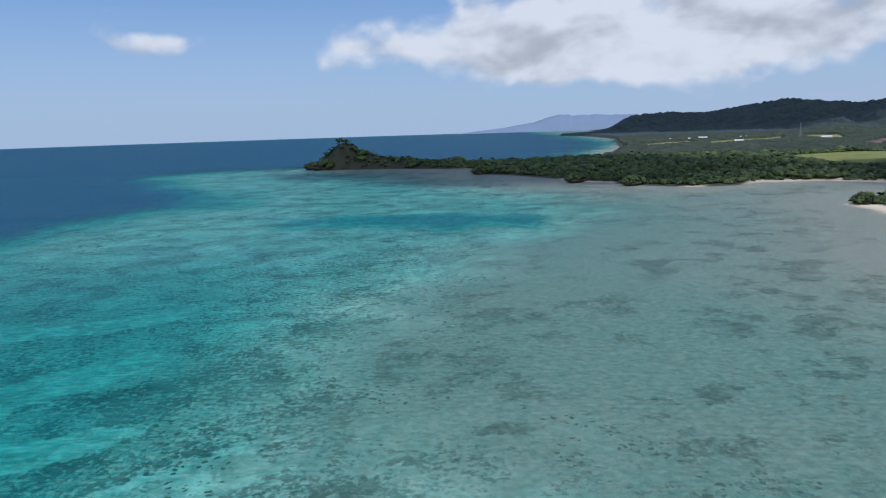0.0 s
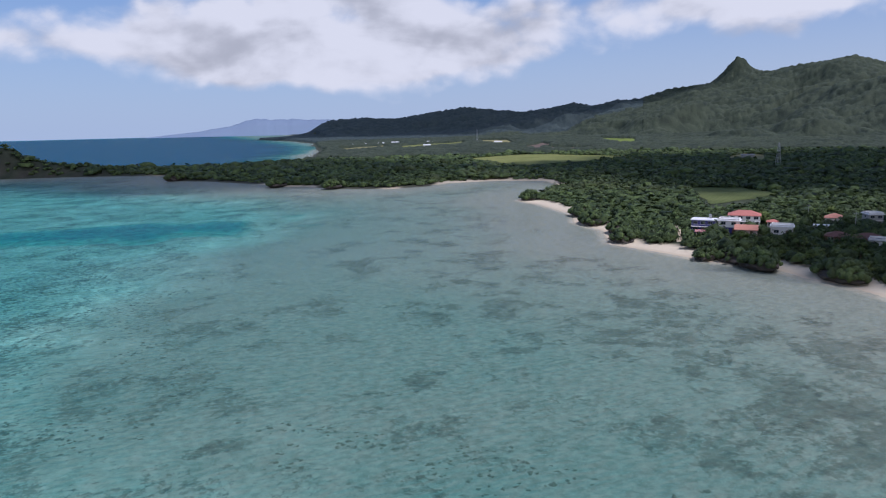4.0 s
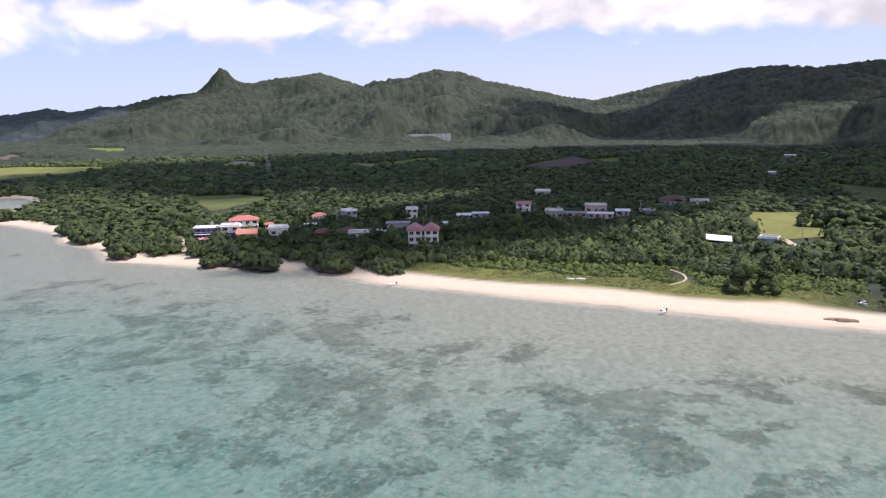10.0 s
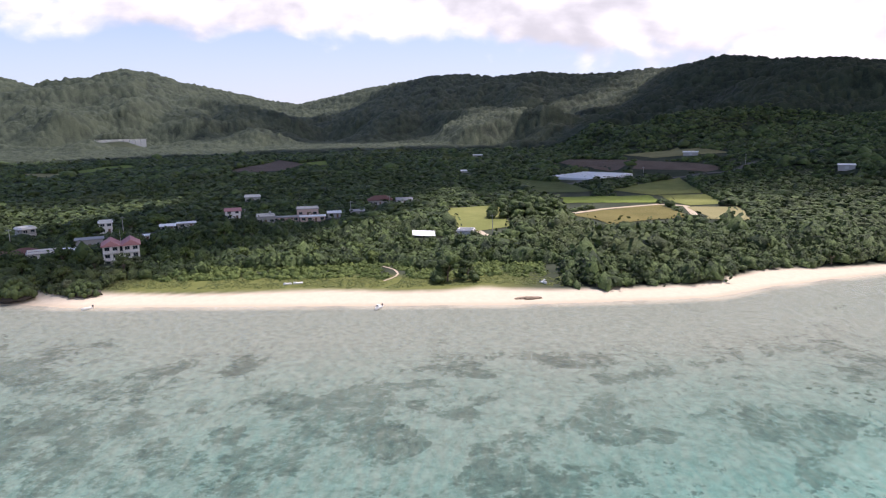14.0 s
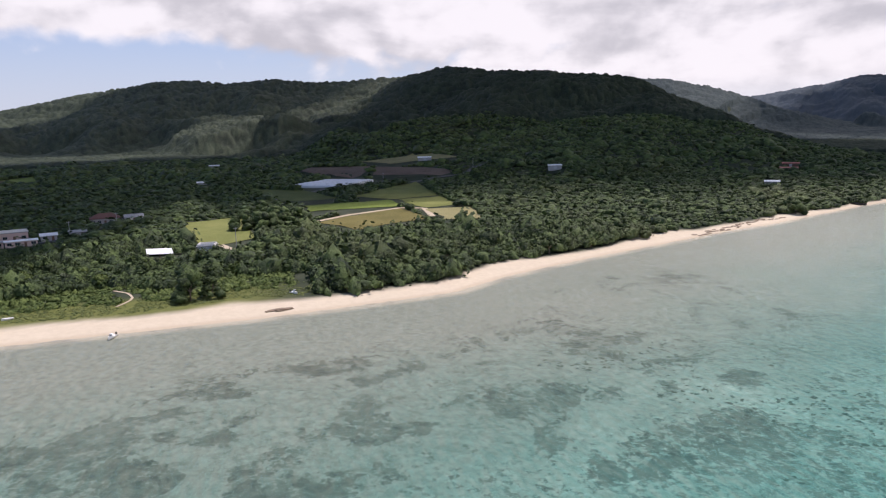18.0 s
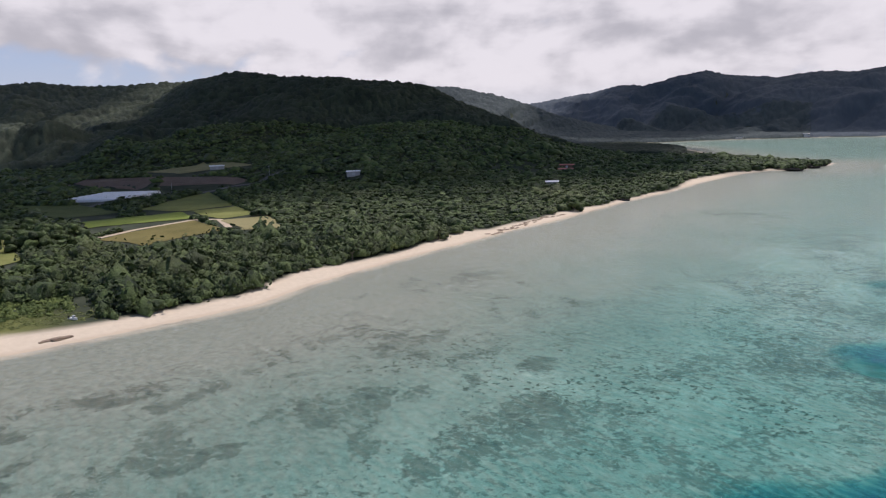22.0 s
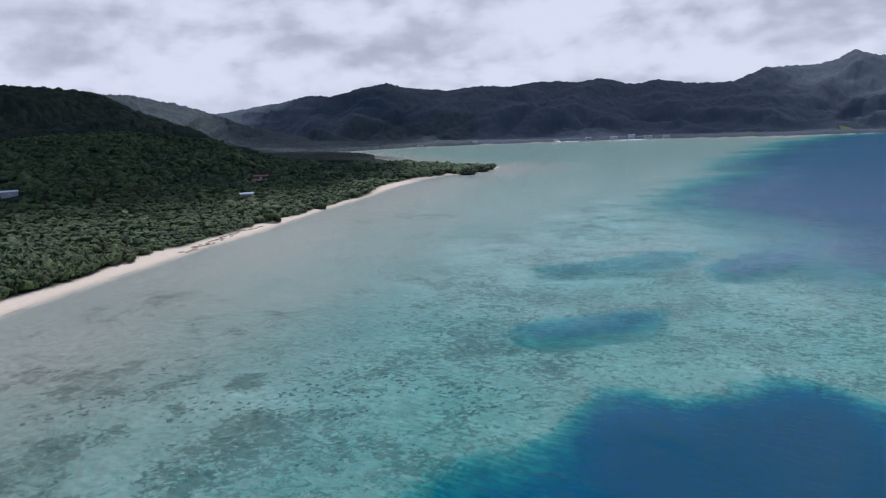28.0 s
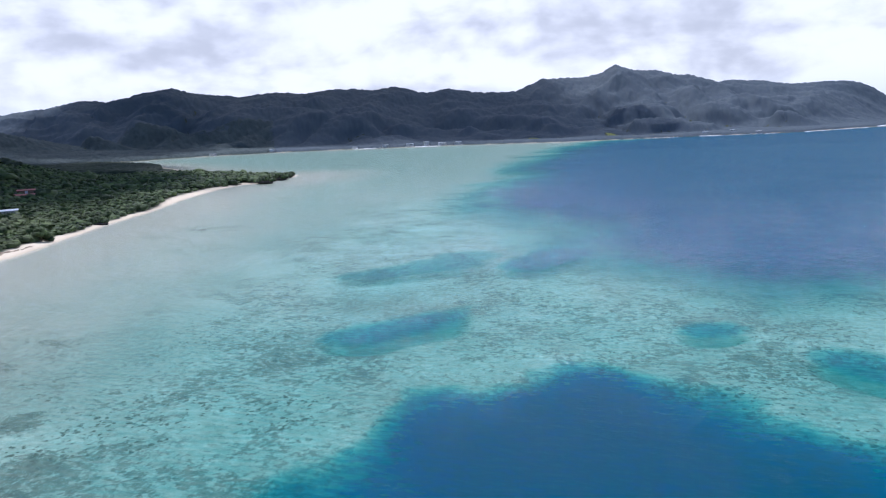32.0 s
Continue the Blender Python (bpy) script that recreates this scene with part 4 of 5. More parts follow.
# hamlet further along the shore
house(334, 106, 8.5, 7, -72, "weathered concrete house with a roof tank", GREY_WALL, GREY_ROOF, height=3.4, parapet=True, tank=True, group="hamlet houses")
house(337, 97, 13, 5, -74, "long low building with pale pink walls", PINK_WALL, GREY_ROOF, group="hamlet houses")
house(339, 84, 12, 5, -74, "long low store with a white patched roof", PINK_WALL, WHITE_ROOF, group="hamlet houses")
house(361, 92, 11, 6, -74, "pink concrete house with an open roof frame", PINK_WALL, GREY_ROOF, height=3.6, parapet=True, group="hamlet houses")
house(352, 76, 6.4, 5, -76, "shed with a bright white gabled sheet roof", GREY_WALL, WHITE_ROOF, "gable", 1, 0.9, group="hamlet houses")
house(357, 65, 7, 5, -78, "grey shed with a weathered flat roof", GREY_WALL, GREY_ROOF, "gable", 1, 0.8, group="hamlet houses")
house(405, 60, 14, 8, -80, "long farmhouse with a dark tiled roof", GREY_WALL, BROWN_TILES, "hip", 1, 2.4, height=3.2, group="hamlet houses")
house(406, 46, 9, 6, -80, "farm outbuilding with a grey roof", WHITE_WALL, GREY_ROOF, "gable", 1, 1.4, group="hamlet houses")
house(285, 7, 6.5, 5.5, -100, "pale grey-blue house with a railed roof terrace", BLUE_WALL, GREY_ROOF, height=3.3, parapet=True, group="lone houses")


def pension():
    """The large guest house: three floors, two wings under pink roofs."""
    ob = thing("guest_house", 243, 131, -62, "three-storey white guest house with faded pink tiled roofs", "house", "village houses", ground_at(243, 131) - 1.3)
    CLEARINGS.append([(233, 140), (236, 122), (252, 121), (254, 138)])
    for name, x0, x1, y0, y1 in (("wall", -6, -0.6, -4, 5), ("wall", 0.6, 6, -4, 5), ("wall", -0.6, 0.6, -2.4, 4.4)):
        put(box(bmesh.new(), x0, x1, y0, y1, -1.5, 7.6, 0.04), name, WHITE_WALL, ob)
    for cx in (-3.3, 3.3):
        bm = roof_mesh("gable", 10.5, 5.6, 7.6, 1.9, 0.5)
        bmesh.ops.transform(bm, matrix=pose(cx, 0.5, 0, 0, 0, 90), verts=bm.verts)
        put(bm, "roof", PINK_TILES, ob)
        for k in range(3):
            for dx in (-1.3, 1.3):
                window(ob, cx + dx, -4.01, k * 2.55 + 0.7, 1.5, 1.25, 0)
            for yy in (-2, 1, 4):
                window(ob, math.copysign(6.01, cx), yy, k * 2.55 + 0.7, 1.2, 1.2, math.copysign(90, cx))
        for k in (1, 2):
            slab = put(box(bmesh.new(), cx - 2.7, cx + 2.7, -5.2, -4.02, k * 2.55 - 0.1, k * 2.55 + 0.05), "balcony", WHITE_WALL, ob)
            rail = box(bmesh.new(), cx - 2.7, cx + 2.7, -5.2, -5.12, k * 2.55 + 0.85, k * 2.55 + 0.93)
            for i in range(8):
                box(rail, cx - 2.7 + i * 0.76, cx - 2.63 + i * 0.76, -5.2, -5.12, k * 2.55 + 0.05, k * 2.55 + 0.85)
            put(rail, "railing", FRAME, slab)
    for k in range(3):
        put(box(bmesh.new(), -0.45, 0.45, -2.46, -2.38, k * 2.55 + 0.1, k * 2.55 + 2.1), "door", GLASS, ob)
    put(tube(bmesh.new(), (0, 1, 7.6), (0, 1, 12.5), 0.09, 0.04), "mast", STEEL, ob)


pension()


def canopy_shed():
    """An open shed: a white sheet roof on posts."""
    ob = thing("open_shed", 279, 24, -82, "open shed with a slanted bright white sheet roof", "shed")
    CLEARINGS.append([(272, 33), (272, 15), (287, 15), (287, 33)])
    bm = box(bmesh.new(), -4.6, 4.6, -3.5, 3.5, 0, 0.12, 0.02)
    bmesh.ops.transform(bm, matrix=pose(0, 0, 3.3, 9, 3, 0), verts=bm.verts)
    roof = put(bm, "roof", WHITE_ROOF, ob)
    bm = bmesh.new()
    for i in range(9):
        box(bm, -4.45 + i * 1.1, -4.37 + i * 1.1, -3.5, 3.5, 0.125, 0.17)
    bmesh.ops.transform(bm, matrix=pose(0, 0, 3.3, 9, 3, 0), verts=bm.verts)
    put(bm, "ridge", WHITE_ROOF, roof)
    for sx in (-4.2, 0, 4.2):
        for sy in (-3, 3):
            put(box(bmesh.new(), sx - 0.09, sx + 0.09, sy - 0.09, sy + 0.09, -0.5, 3.3 + sy * 0.155 - sx * 0.05), "post", BROWN_WALL, ob)


canopy_shed()


def shed(x, y, w, d, h, turn, label, roof=None, wall=None):
    ob = thing("shed", x, y, turn, label, "shed", "farm sheds")
    CLEARINGS.append([(x - w / 2 - 4, y - d), (x + w / 2, y - d), (x + w / 2, y + d), (x - w / 2 - 4, y + d)])
    put(box(bmesh.new(), -w / 2, w / 2, -d / 2, d / 2, -1.5, h, 0.03), "wall", wall or GREY_WALL, ob)
    put(roof_mesh("gable", w, d, h, 0.9), "roof", roof or WHITE_ROOF, ob)
    put(box(bmesh.new(), -1.2, 1.2, -d / 2 - 0.05, -d / 2 + 0.02, 0, 2.4), "door", STEEL, ob)


shed(401, -370, 9.5, 5, 2.8, -130, "white-roofed shed in the coastal woods")
shed(541, -271, 11, 6, 3, -110, "farm shed with a pale roof below the hill")
shed(672, -194, 13, 6, 3, -105, "long farm shed with a white roof beside a field")
shed(839, 6, 11, 7, 3.4, -90, "white farm building at the foot of the hills")
shed(617, 15, 8, 5, 2.6, -90, "small white farm shed among trees")
shed(640, 590, 14, 7, 3, -45, "farm shed on a straw field", GREY_ROOF)
shed(500, -478, 16, 7, 3, -135, "low red-roofed farm building", RED_TILES, BROWN_WALL)
shed(520, -500, 14, 6, 3, -135, "low red-roofed farm store", RED_TILES, BROWN_WALL)


def greenhouse(x, y, length, turn):
    """A plastic tunnel: film over steel hoops."""
    ob = thing("greenhouse", x, y, turn, "white plastic-film tunnel greenhouse", "greenhouse", "greenhouses in the fields")
    bm = bmesh.new()
    arch = [(math.cos(math.pi * k / 10) * 3.2, math.sin(math.pi * k / 10) * 1.2 + 1.2) for k in range(11)]
    prof = [(3.2, -0.5)] + arch + [(-3.2, -0.5)]
    ends = [[bm.verts.new((px, yy, pz)) for px, pz in prof] for yy in (-length / 2, length / 2)]
    for k in range(len(prof) - 1):
        bm.faces.new((ends[0][k], ends[0][k + 1], ends[1][k + 1], ends[1][k]))
    bm.faces.new(ends[0][::-1])
    bm.faces.new(ends[1])
    put(bm, "film", PLASTIC, ob, smooth=False)
    for i in range(int(length / 6) + 1):
        bm = bmesh.new()
        yy = -length / 2 + i * 6
        bands = [[bm.verts.new((px * q, yy + e, pz * q)) for q, e in ((1.002, -0.05), (1.02, -0.05), (1.02, 0.05), (1.002, 0.05))] for px, pz in prof]
        for a, b in zip(bands, bands[1:]):
            for k in range(4):
                bm.faces.new((a[k], a[(k + 1) % 4], b[(k + 1) % 4], b[k]))
        put(bm, "hoop", STEEL, ob)
    put(box(bmesh.new(), -0.9, 0.9, -length / 2 - 0.06, -length / 2 - 0.01, 0, 2.1), "door", FRAME, ob)


for k in range(7):
    greenhouse(548 + k * 6.6, -72 - k * 5.0, 44, -38)
CLEARINGS.append([(515, -62), (590, -50), (625, -110), (560, -130)])


def boat(x, y, length, turn, label, z=None, hull_mat=None, cabin=False, motor=True, tilt=0):
    ob = thing("boat", x, y, turn, label, "boat", "small boats on the beach", z)
    ob.matrix_basis = ob.matrix_basis @ pose(0, 0, 0, tilt, 0, 0)
    w = length * 0.34
    bm = bmesh.new()
    rows = []
    for i in range(9):
        s = i / 8
        half = w / 2 * (1 - max(0, (s - 0.45) / 0.55) ** 2.2) * (0.88 + 0.12 * min(1, s * 4)) + 0.02
        keel, deck = -0.22 + 0.35 * max(0, s - 0.6) ** 1.5, 0.42 + 0.25 * s * s
        yy = -length / 2 + s * length
        rows.append([bm.verts.new(c) for c in ((-half, yy, deck), (-half * 0.82, yy, 0.05), (0, yy, keel), (half * 0.82, yy, 0.05), (half, yy, deck), (half * 0.82, yy, deck - 0.04), (0, yy, deck - 0.28), (-half * 0.82, yy, deck - 0.04))])
    for a, b in zip(rows, rows[1:]):
        for k in range(8):
            bm.faces.new((a[k], a[(k + 1) % 8], b[(k + 1) % 8], b[k]))
    bm.faces.new(rows[0])
    bm.faces.new(rows[-1][::-1])
    bmesh.ops.recalc_face_normals(bm, faces=bm.faces)
    put(bm, "hull", hull_mat or BOAT_WHITE, ob)
    for s in (-0.12, 0.14):
        put(box(bmesh.new(), -w * 0.38, w * 0.38, s * length - 0.12, s * length + 0.12, 0.24, 0.32, 0.02), "seat", BOAT_WHITE, ob)
    if cabin:
        c = put(box(bmesh.new(), -w * 0.27, w * 0.27, -0.02 * length, 0.22 * length, 0.3, 1.15, 0.08), "cabin", BOAT_WHITE, ob)
        put(box(bmesh.new(), -w * 0.24, w * 0.24, 0.22 * length - 0.02, 0.22 * length + 0.02, 0.75, 1.05), "windscreen", GLASS, c)
    if motor:
        m = put(box(bmesh.new(), -0.17, 0.17, -length / 2 - 0.38, -length / 2 - 0.02, 0.35, 0.85, 0.06), "outboard_motor", BOAT_DARK, ob)
        put(box(bmesh.new(), -0.06, 0.06, -length / 2 - 0.3, -length / 2 - 0.16, -0.3, 0.36), "shaft", BOAT_DARK, m)
    return ob


boat(187, 29, 4.0, 72, "small white motor boat moored at the water's edge", 0.0, cabin=True)
boat(186, 112, 3.2, 60, "small pale open boat at the water's edge", 0.0)
boat(210.0, -18.4, 3.4, 120, "white dinghy pulled up on the sand", cabin=True)
boat(211.0, -38.4, 3.6, 130, "white boat with a cabin on the beach below the trees", cabin=True)
boat(208.5, 60.5, 2.6, 20, "narrow white rowing boat lying on the grass edge", motor=False, tilt=0)
boat(209.5, 57.5, 3.0, 25, "white rowing boat lying by the beach grass", motor=False, tilt=0)


def boulder(bm, x, y, z, rx, ry, rz, seed, undercut=0.0):
    made = bmesh.ops.create_icosphere(bm, subdivisions=3, radius=1.0)
    for v in made["verts"]:
        n = noise.fractal(v.co * 1.6 + Vector((seed * 5.1, seed, 0)), 0.7, 2.1, 5)
        v.co *= 1 + 0.38 * n
        pinch = 1 - undercut * max(0, 0.25 - v.co.z) * 1.2 if v.co.z < 0.25 else 1
        v.co = Vector((x + v.co.x * rx * pinch, y + v.co.y * ry * pinch, z + v.co.z * rz))


def sprays(bm, r, at, rx, ry, rz, count, size):
    """Leaf sprays, tilted every way, over a lump of foliage."""
    for k in range(count):
        d = Vector((r.gauss(0, 1), r.gauss(0, 1), abs(r.gauss(0, 1)) - 0.35)).normalized()
        q = r.uniform(0.9, 1.15)
        spot = at + Vector((d.x * rx * q, d.y * ry * q, d.z * rz * q))
        face = (d + Vector((r.gauss(0, 0.32), r.gauss(0, 0.32), r.gauss(0.35, 0.32)))).normalized()
        u = face.orthogonal().normalized()
        u = (u * math.cos(k) + face.cross(u) * math.sin(k)) * size * r.uniform(0.7, 1.4)
        v = face.cross(u) * r.uniform(0.6, 0.95)
        bm.faces.new([bm.verts.new(spot + e) for e in (-u, v, u, -v)])


def shrub_cap(bm, x, y, z, rx, ry, rz, seed, count=26):
    r = random.Random(seed)
    for k in range(count):
        a, q = r.uniform(0, 6.283), math.sqrt(r.random())
        s = r.uniform(0.09, 0.18)
        px, py = x + math.cos(a) * q * rx, y + math.sin(a) * q * ry
        made = bmesh.ops.create_icosphere(bm, subdivisions=1, radius=1.0)
        size = s * (rx + ry) / 2 * 1.1
        for v in made["verts"]:
            n = noise.fractal(v.co * 2.2 + Vector((k * 3.7, seed, 0)), 0.6, 2.2, 4)
            v.co = Vector((px, py, z + rz * (1 - q * q) * 0.75)) + v.co * (1 + 0.6 * n) * size
        sprays(bm, r, Vector((px, py, z + rz * (1 - q * q) * 0.75)), size, size, size, 22, 0.18 if rx < 11 else 0.35)


def shore_rock(x, y, rx, ry, rz, turn, label, seed, bushes=True):
    """A limestone rock, undercut by the sea, with bushes on its top."""
    ob = thing("shore_rock", x, y, turn, label, "rock", "bushy shore rocks", 0.0)
    bm = bmesh.new()
    boulder(bm, 0, 0, rz * 0.1, rx * 0.95, ry * 0.95, rz * 0.5, seed, 0.5)
    put(bm, "rock_body", ROCK, ob, "dark undercut limestone")
    if bushes:
        bm = bmesh.new()
        shrub_cap(bm, 0, 0, rz * 0.38, rx, ry, rz * 0.8, seed, 85)
        put(bm, "shrubs", FOREST, ob, smooth=True, label= "dense green salt-resistant shrubs")


for n_, row in enumerate(((186, 188, 5, 4, 4.5, 20), (190, 168, 9, 5, 6, 80), (191, 180, 7, 5, 5, 70), (197, 143, 10, 6, 6.5, 75), (200, 121, 7, 4.5, 4.5, 60), (184, 232, 7, 5, 5.5, 60), (196, 250, 8, 5, 6, 70), (204, 281, 9, 6, 6, 70), (218, 308, 9, 7, 6, 80))):
    shore_rock(*row, "dark undercut shore rock overgrown with green bushes", 11 + n_)
for n_, row in enumerate(((360, -636, 10, 7, 7, 20), (366, -676, 9, 7, 7, 40), (374, -706, 7, 6, 6, 10), (384, -737, 5, 4, 5, 0), (308, -346, 4.5, 4, 4, 30))):
    shore_rock(*row, "dark rock at the cape crowned with green shrubs", 31 + n_)
for n_, row in enumerate(((40, 738, 12, 8, 8, 30), (-150, 908, 20, 10, 12, 20), (-172, 922, 12, 8, 9, 0), (112, 600, 11, 8, 7, 50), (150, 556, 12, 7, 7, 30), (236, 392, 9, 7, 6, 50))):
    shore_rock(*row, "dark rocky point with low scrub", 51 + n_)


def beach_rocks():
    ob = thing("beach_rock", 196, -13, 95, "low flat brown rock outcrop in the sand", "rock")
    for k, (px, py, a, b, c) in enumerate(((-2.2, 0, 1.6, 0.9, 0.45), (0, 0.3, 1.9, 1.1, 0.55), (2.1, -0.2, 1.5, 0.8, 0.4), (0.7, -1.0, 1.2, 0.6, 0.3), (3.4, 0.3, 0.8, 0.5, 0.3))):
        bm = bmesh.new()
        boulder(bm, px, py, 0.05, a, b, c, 70 + k)
        put(bm, "stone", PALE_ROCK, ob)


beach_rocks()


def rock_shelf():
    """Worn slabs of beach rock that lie in rows along the water."""
    ob = thing("beach_rock_shelf", 270, -228, -69, "long brown shelf of beach rock slabs along the waterline", "rock")
    r = random.Random(77)
    base = ob.matrix_basis.inverted()
    for k in range(46):
        s = k / 45
        x, y = 254 + 28 * s + r.uniform(0, 4.5), -196 - 72 * s + r.uniform(-1, 1)
        at = base @ Vector((x, y, ground_at(x, y)))
        bm = bmesh.new()
        boulder(bm, 0, 0, 0, r.uniform(1.0, 2.2), r.uniform(0.4, 0.9), r.uniform(0.18, 0.34), 170 + k)
        bmesh.ops.transform(bm, matrix=Matrix.Translation(at) @ pose(0, 0, 0, 0, 0, r.uniform(-14, 14)), verts=bm.verts)
        put(bm, "slab", PALE_ROCK, ob)


rock_shelf()


def pole(x, y, h, label):
    ob = thing("utility_pole", x, y, -70, label, "pole", "utility poles")
    put(tube(bmesh.new(), (0, 0, -0.5), (0, 0, h), 0.17, 0.11), "shaft", GREY_WALL, ob)
    bar = put(box(bmesh.new(), -0.9, 0.9, -0.06, 0.06, h - 0.7, h - 0.58), "crossarm", STEEL, ob)
    for s in (-0.75, 0, 0.75):
        put(tube(bmesh.new(), (s, 0, h - 0.58), (s, 0, h - 0.36), 0.06, 0.04, 6), "insulator", WHITE_WALL, bar)


for px, py in ((292, -4), (270, 214), (345, 66), (372, 50), (322, 112), (300, 160), (262, 186), (560, -126), (590, -215)):
    pole(px, py, 9, "grey concrete utility pole with a crossarm")


def pylon(x, y, h):
    ob = thing("mast", x, y, 10, "distant lattice steel mast above the trees", "mast")
    for sx in (-1, 1):
        for sy in (-1, 1):
            put(tube(bmesh.new(), (sx * 2, sy * 2, -1), (sx * 0.3, sy * 0.3, h), 0.22, 0.12, 6), "leg", STEEL, ob)
    for k in range(1, 6):
        q = 2 - 1.7 * k / 6
        bm = bmesh.new()
        for a, b in (((-q, -q), (q, -q)), ((q, -q), (q, q)), ((q, q), (-q, q)), ((-q, q), (-q, -q))):
            tube(bm, (*a, h * k / 6), (*b, h * k / 6), 0.1, 0.1, 5)
        put(bm, "brace", STEEL, ob)


pylon(650, 1290, 32)
pylon(560, 480, 22)


def quarry():
    """A pale retaining wall with a terrace on the hillside."""
    CLEARINGS.append([(1215, 690), (1170, 670), (1195, 585), (1245, 600)])
    ob = thing("terrace_wall", 1222, 640, -62, "long pale concrete terrace wall on the hillside", "wall")
    for k in range(9):
        put(box(bmesh.new(), -42 + k * 9.3, -33.2 + k * 9.3, -1, 1, -12, 1.2 + (k % 3) * 0.7, 0.1), "panel", WHITE_WALL, ob)
    put(box(bmesh.new(), -43, 43, 1.1, 2.2, 2.2, 2.7, 0.1), "coping", WHITE_WALL, ob)


quarry()

# farms and houses seen far off
for n_, (px, py, w_) in enumerate(((470, 1560, 16), (505, 1590, 12), (540, 1570, 14), (590, 1610, 18), (660, 1560, 12), (720, 1330, 16), (560, 1340, 14))):
    house(px, py, w_, 9, -20 - n_ * 3, "distant white farm building on the northern plain", WHITE_WALL, WHITE_ROOF, "gable", 1, 1.6, group="northern farms", height=4)
for n_, (px, py, w_, st) in enumerate(((560, -1730, 18, 2), (520, -1745, 14, 3), (480, -1752, 20, 2), (620, -1715, 14, 2), (440, -1765, 16, 2), (700, -1700, 12, 1), (1000, -1520, 16, 1), (900, -1630, 14, 2), (-170, -1900, 18, 2), (-240, -1960, 16, 2), (-300, -1950, 14, 1))):
    house(px, py, w_, 9, -165 + n_ * 4, "distant pale building by the far shore", WHITE_WALL, WHITE_ROOF, "flat", st, group="far shore houses", height=3.4)

# ---- forest ----
def soup(name, points, tris, mat, label, category, smooth=False):
    """One object of very many pieces, from arrays."""
    mesh = bpy.data.meshes.new(name)
    mesh.vertices.add(len(points))
    mesh.vertices.foreach_set("co", points.astype(np.float32).ravel())
    mesh.loops.add(tris.size)
    mesh.loops.foreach_set("vertex_index", tris.ravel().astype(np.int32))
    mesh.polygons.add(len(tris))
    mesh.polygons.foreach_set("loop_start", np.arange(0, tris.size, 3, dtype=np.int32))
    mesh.polygons.foreach_set("use_smooth", np.full(len(tris), smooth))
    mesh.update()
    mesh.materials.append(mat)
    return tagged(new(name, mesh), label, category, kind="stuff")


def crown_shape(level, seed, rough=0.35, flat=0.75, leaves=0, leaf=0.26):
    """An uneven tree crown: a lumpy core, open below, under a coat of leaf sprays."""
    bm = bmesh.new()
    bmesh.ops.create_icosphere(bm, subdivisions=level + 1, radius=1.0)
    for v in bm.verts:
        n = noise.fractal(v.co * 1.7 + Vector((seed * 7.3, seed * 3.1, 0)), 0.6, 2.2, 4)
        v.co *= 1 + rough * n * 1.6
        v.co.z *= flat
    bmesh.ops.delete(bm, geom=[f for f in bm.faces if f.calc_center_median().z < -0.45], context="FACES")
    bm.verts.ensure_lookup_table()
    bmesh.ops.triangulate(bm, faces=bm.faces)
    pts = np.array([v.co[:] for v in bm.verts])
    tri = np.array([[v.index for v in f.verts] for f in bm.faces])
    bm.free()
    if not leaves:
        return pts, tri
    r = np.random.default_rng(seed + 500)
    quads = []
    for k in range(leaves):
        d = Vector((r.normal(), r.normal(), abs(r.normal()) - 0.25)).normalized()
        n = noise.fractal(d * 1.7 + Vector((seed * 7.3, seed * 3.1, 0)), 0.6, 2.2, 4)
        at = d * (1 + rough * n * 1.6) * r.uniform(0.9, 1.16)
        at.z *= flat
        face = (d + Vector(r.normal(0, 0.32, 3)) + Vector((0, 0, 0.35))).normalized()
        u = face.orthogonal().normalized()
        u = (u * math.cos(k) + face.cross(u) * math.sin(k)) * leaf * r.uniform(0.7, 1.5)
        v = face.cross(u) * r.uniform(0.6, 0.95)
        quads += [at - u, at + v, at + u, at - v]
    base = len(pts)
    more = np.array([[base + 4 * k + i for i in f] for k in range(leaves) for f in ((0, 1, 2), (0, 2, 3))])
    return np.concatenate([pts * 0.93, np.array([q[:] for q in quads])]), np.concatenate([tri, more])


rng = np.random.default_rng(4)


def plant(shapes, x, y, z, size, tall):
    """Copies of the crown shapes at the places given, turned and sized, as one array."""
    points, tris, start = [], [], 0
    kind = rng.integers(0, len(shapes), len(x))
    for k, (p, t) in enumerate(shapes):
        m = kind == k
        c = int(m.sum())
        a = rng.uniform(0, 2 * np.pi, c)
        px = p[None, :, 0] * np.cos(a)[:, None] - p[None, :, 1] * np.sin(a)[:, None]
        py = p[None, :, 0] * np.sin(a)[:, None] + p[None, :, 1] * np.cos(a)[:, None]
        s, h = size[m][:, None], tall[m][:, None]
        w = np.stack([px * s + x[m][:, None], py * s + y[m][:, None], p[None, :, 2] * h + z[m][:, None]], -1)
        points.append(w.reshape(-1, 3))
        tris.append((t[None] + (np.arange(c) * len(p))[:, None, None] + start).reshape(-1, 3))
        start += c * len(p)
    return np.concatenate(points), np.concatenate(tris)


def scatter(r0, r1, a0, a1, gap):
    """Uneven places in a stretch of a ring about the bay."""
    area = (r1 * r1 - r0 * r0) * radians(a1 - a0) / 2
    c = int(area / gap ** 2)
    r, a = np.sqrt(rng.uniform(r0 * r0, r1 * r1, c)), np.radians(rng.uniform(a0, a1, c))
    return r * np.sin(a), r * np.cos(a)


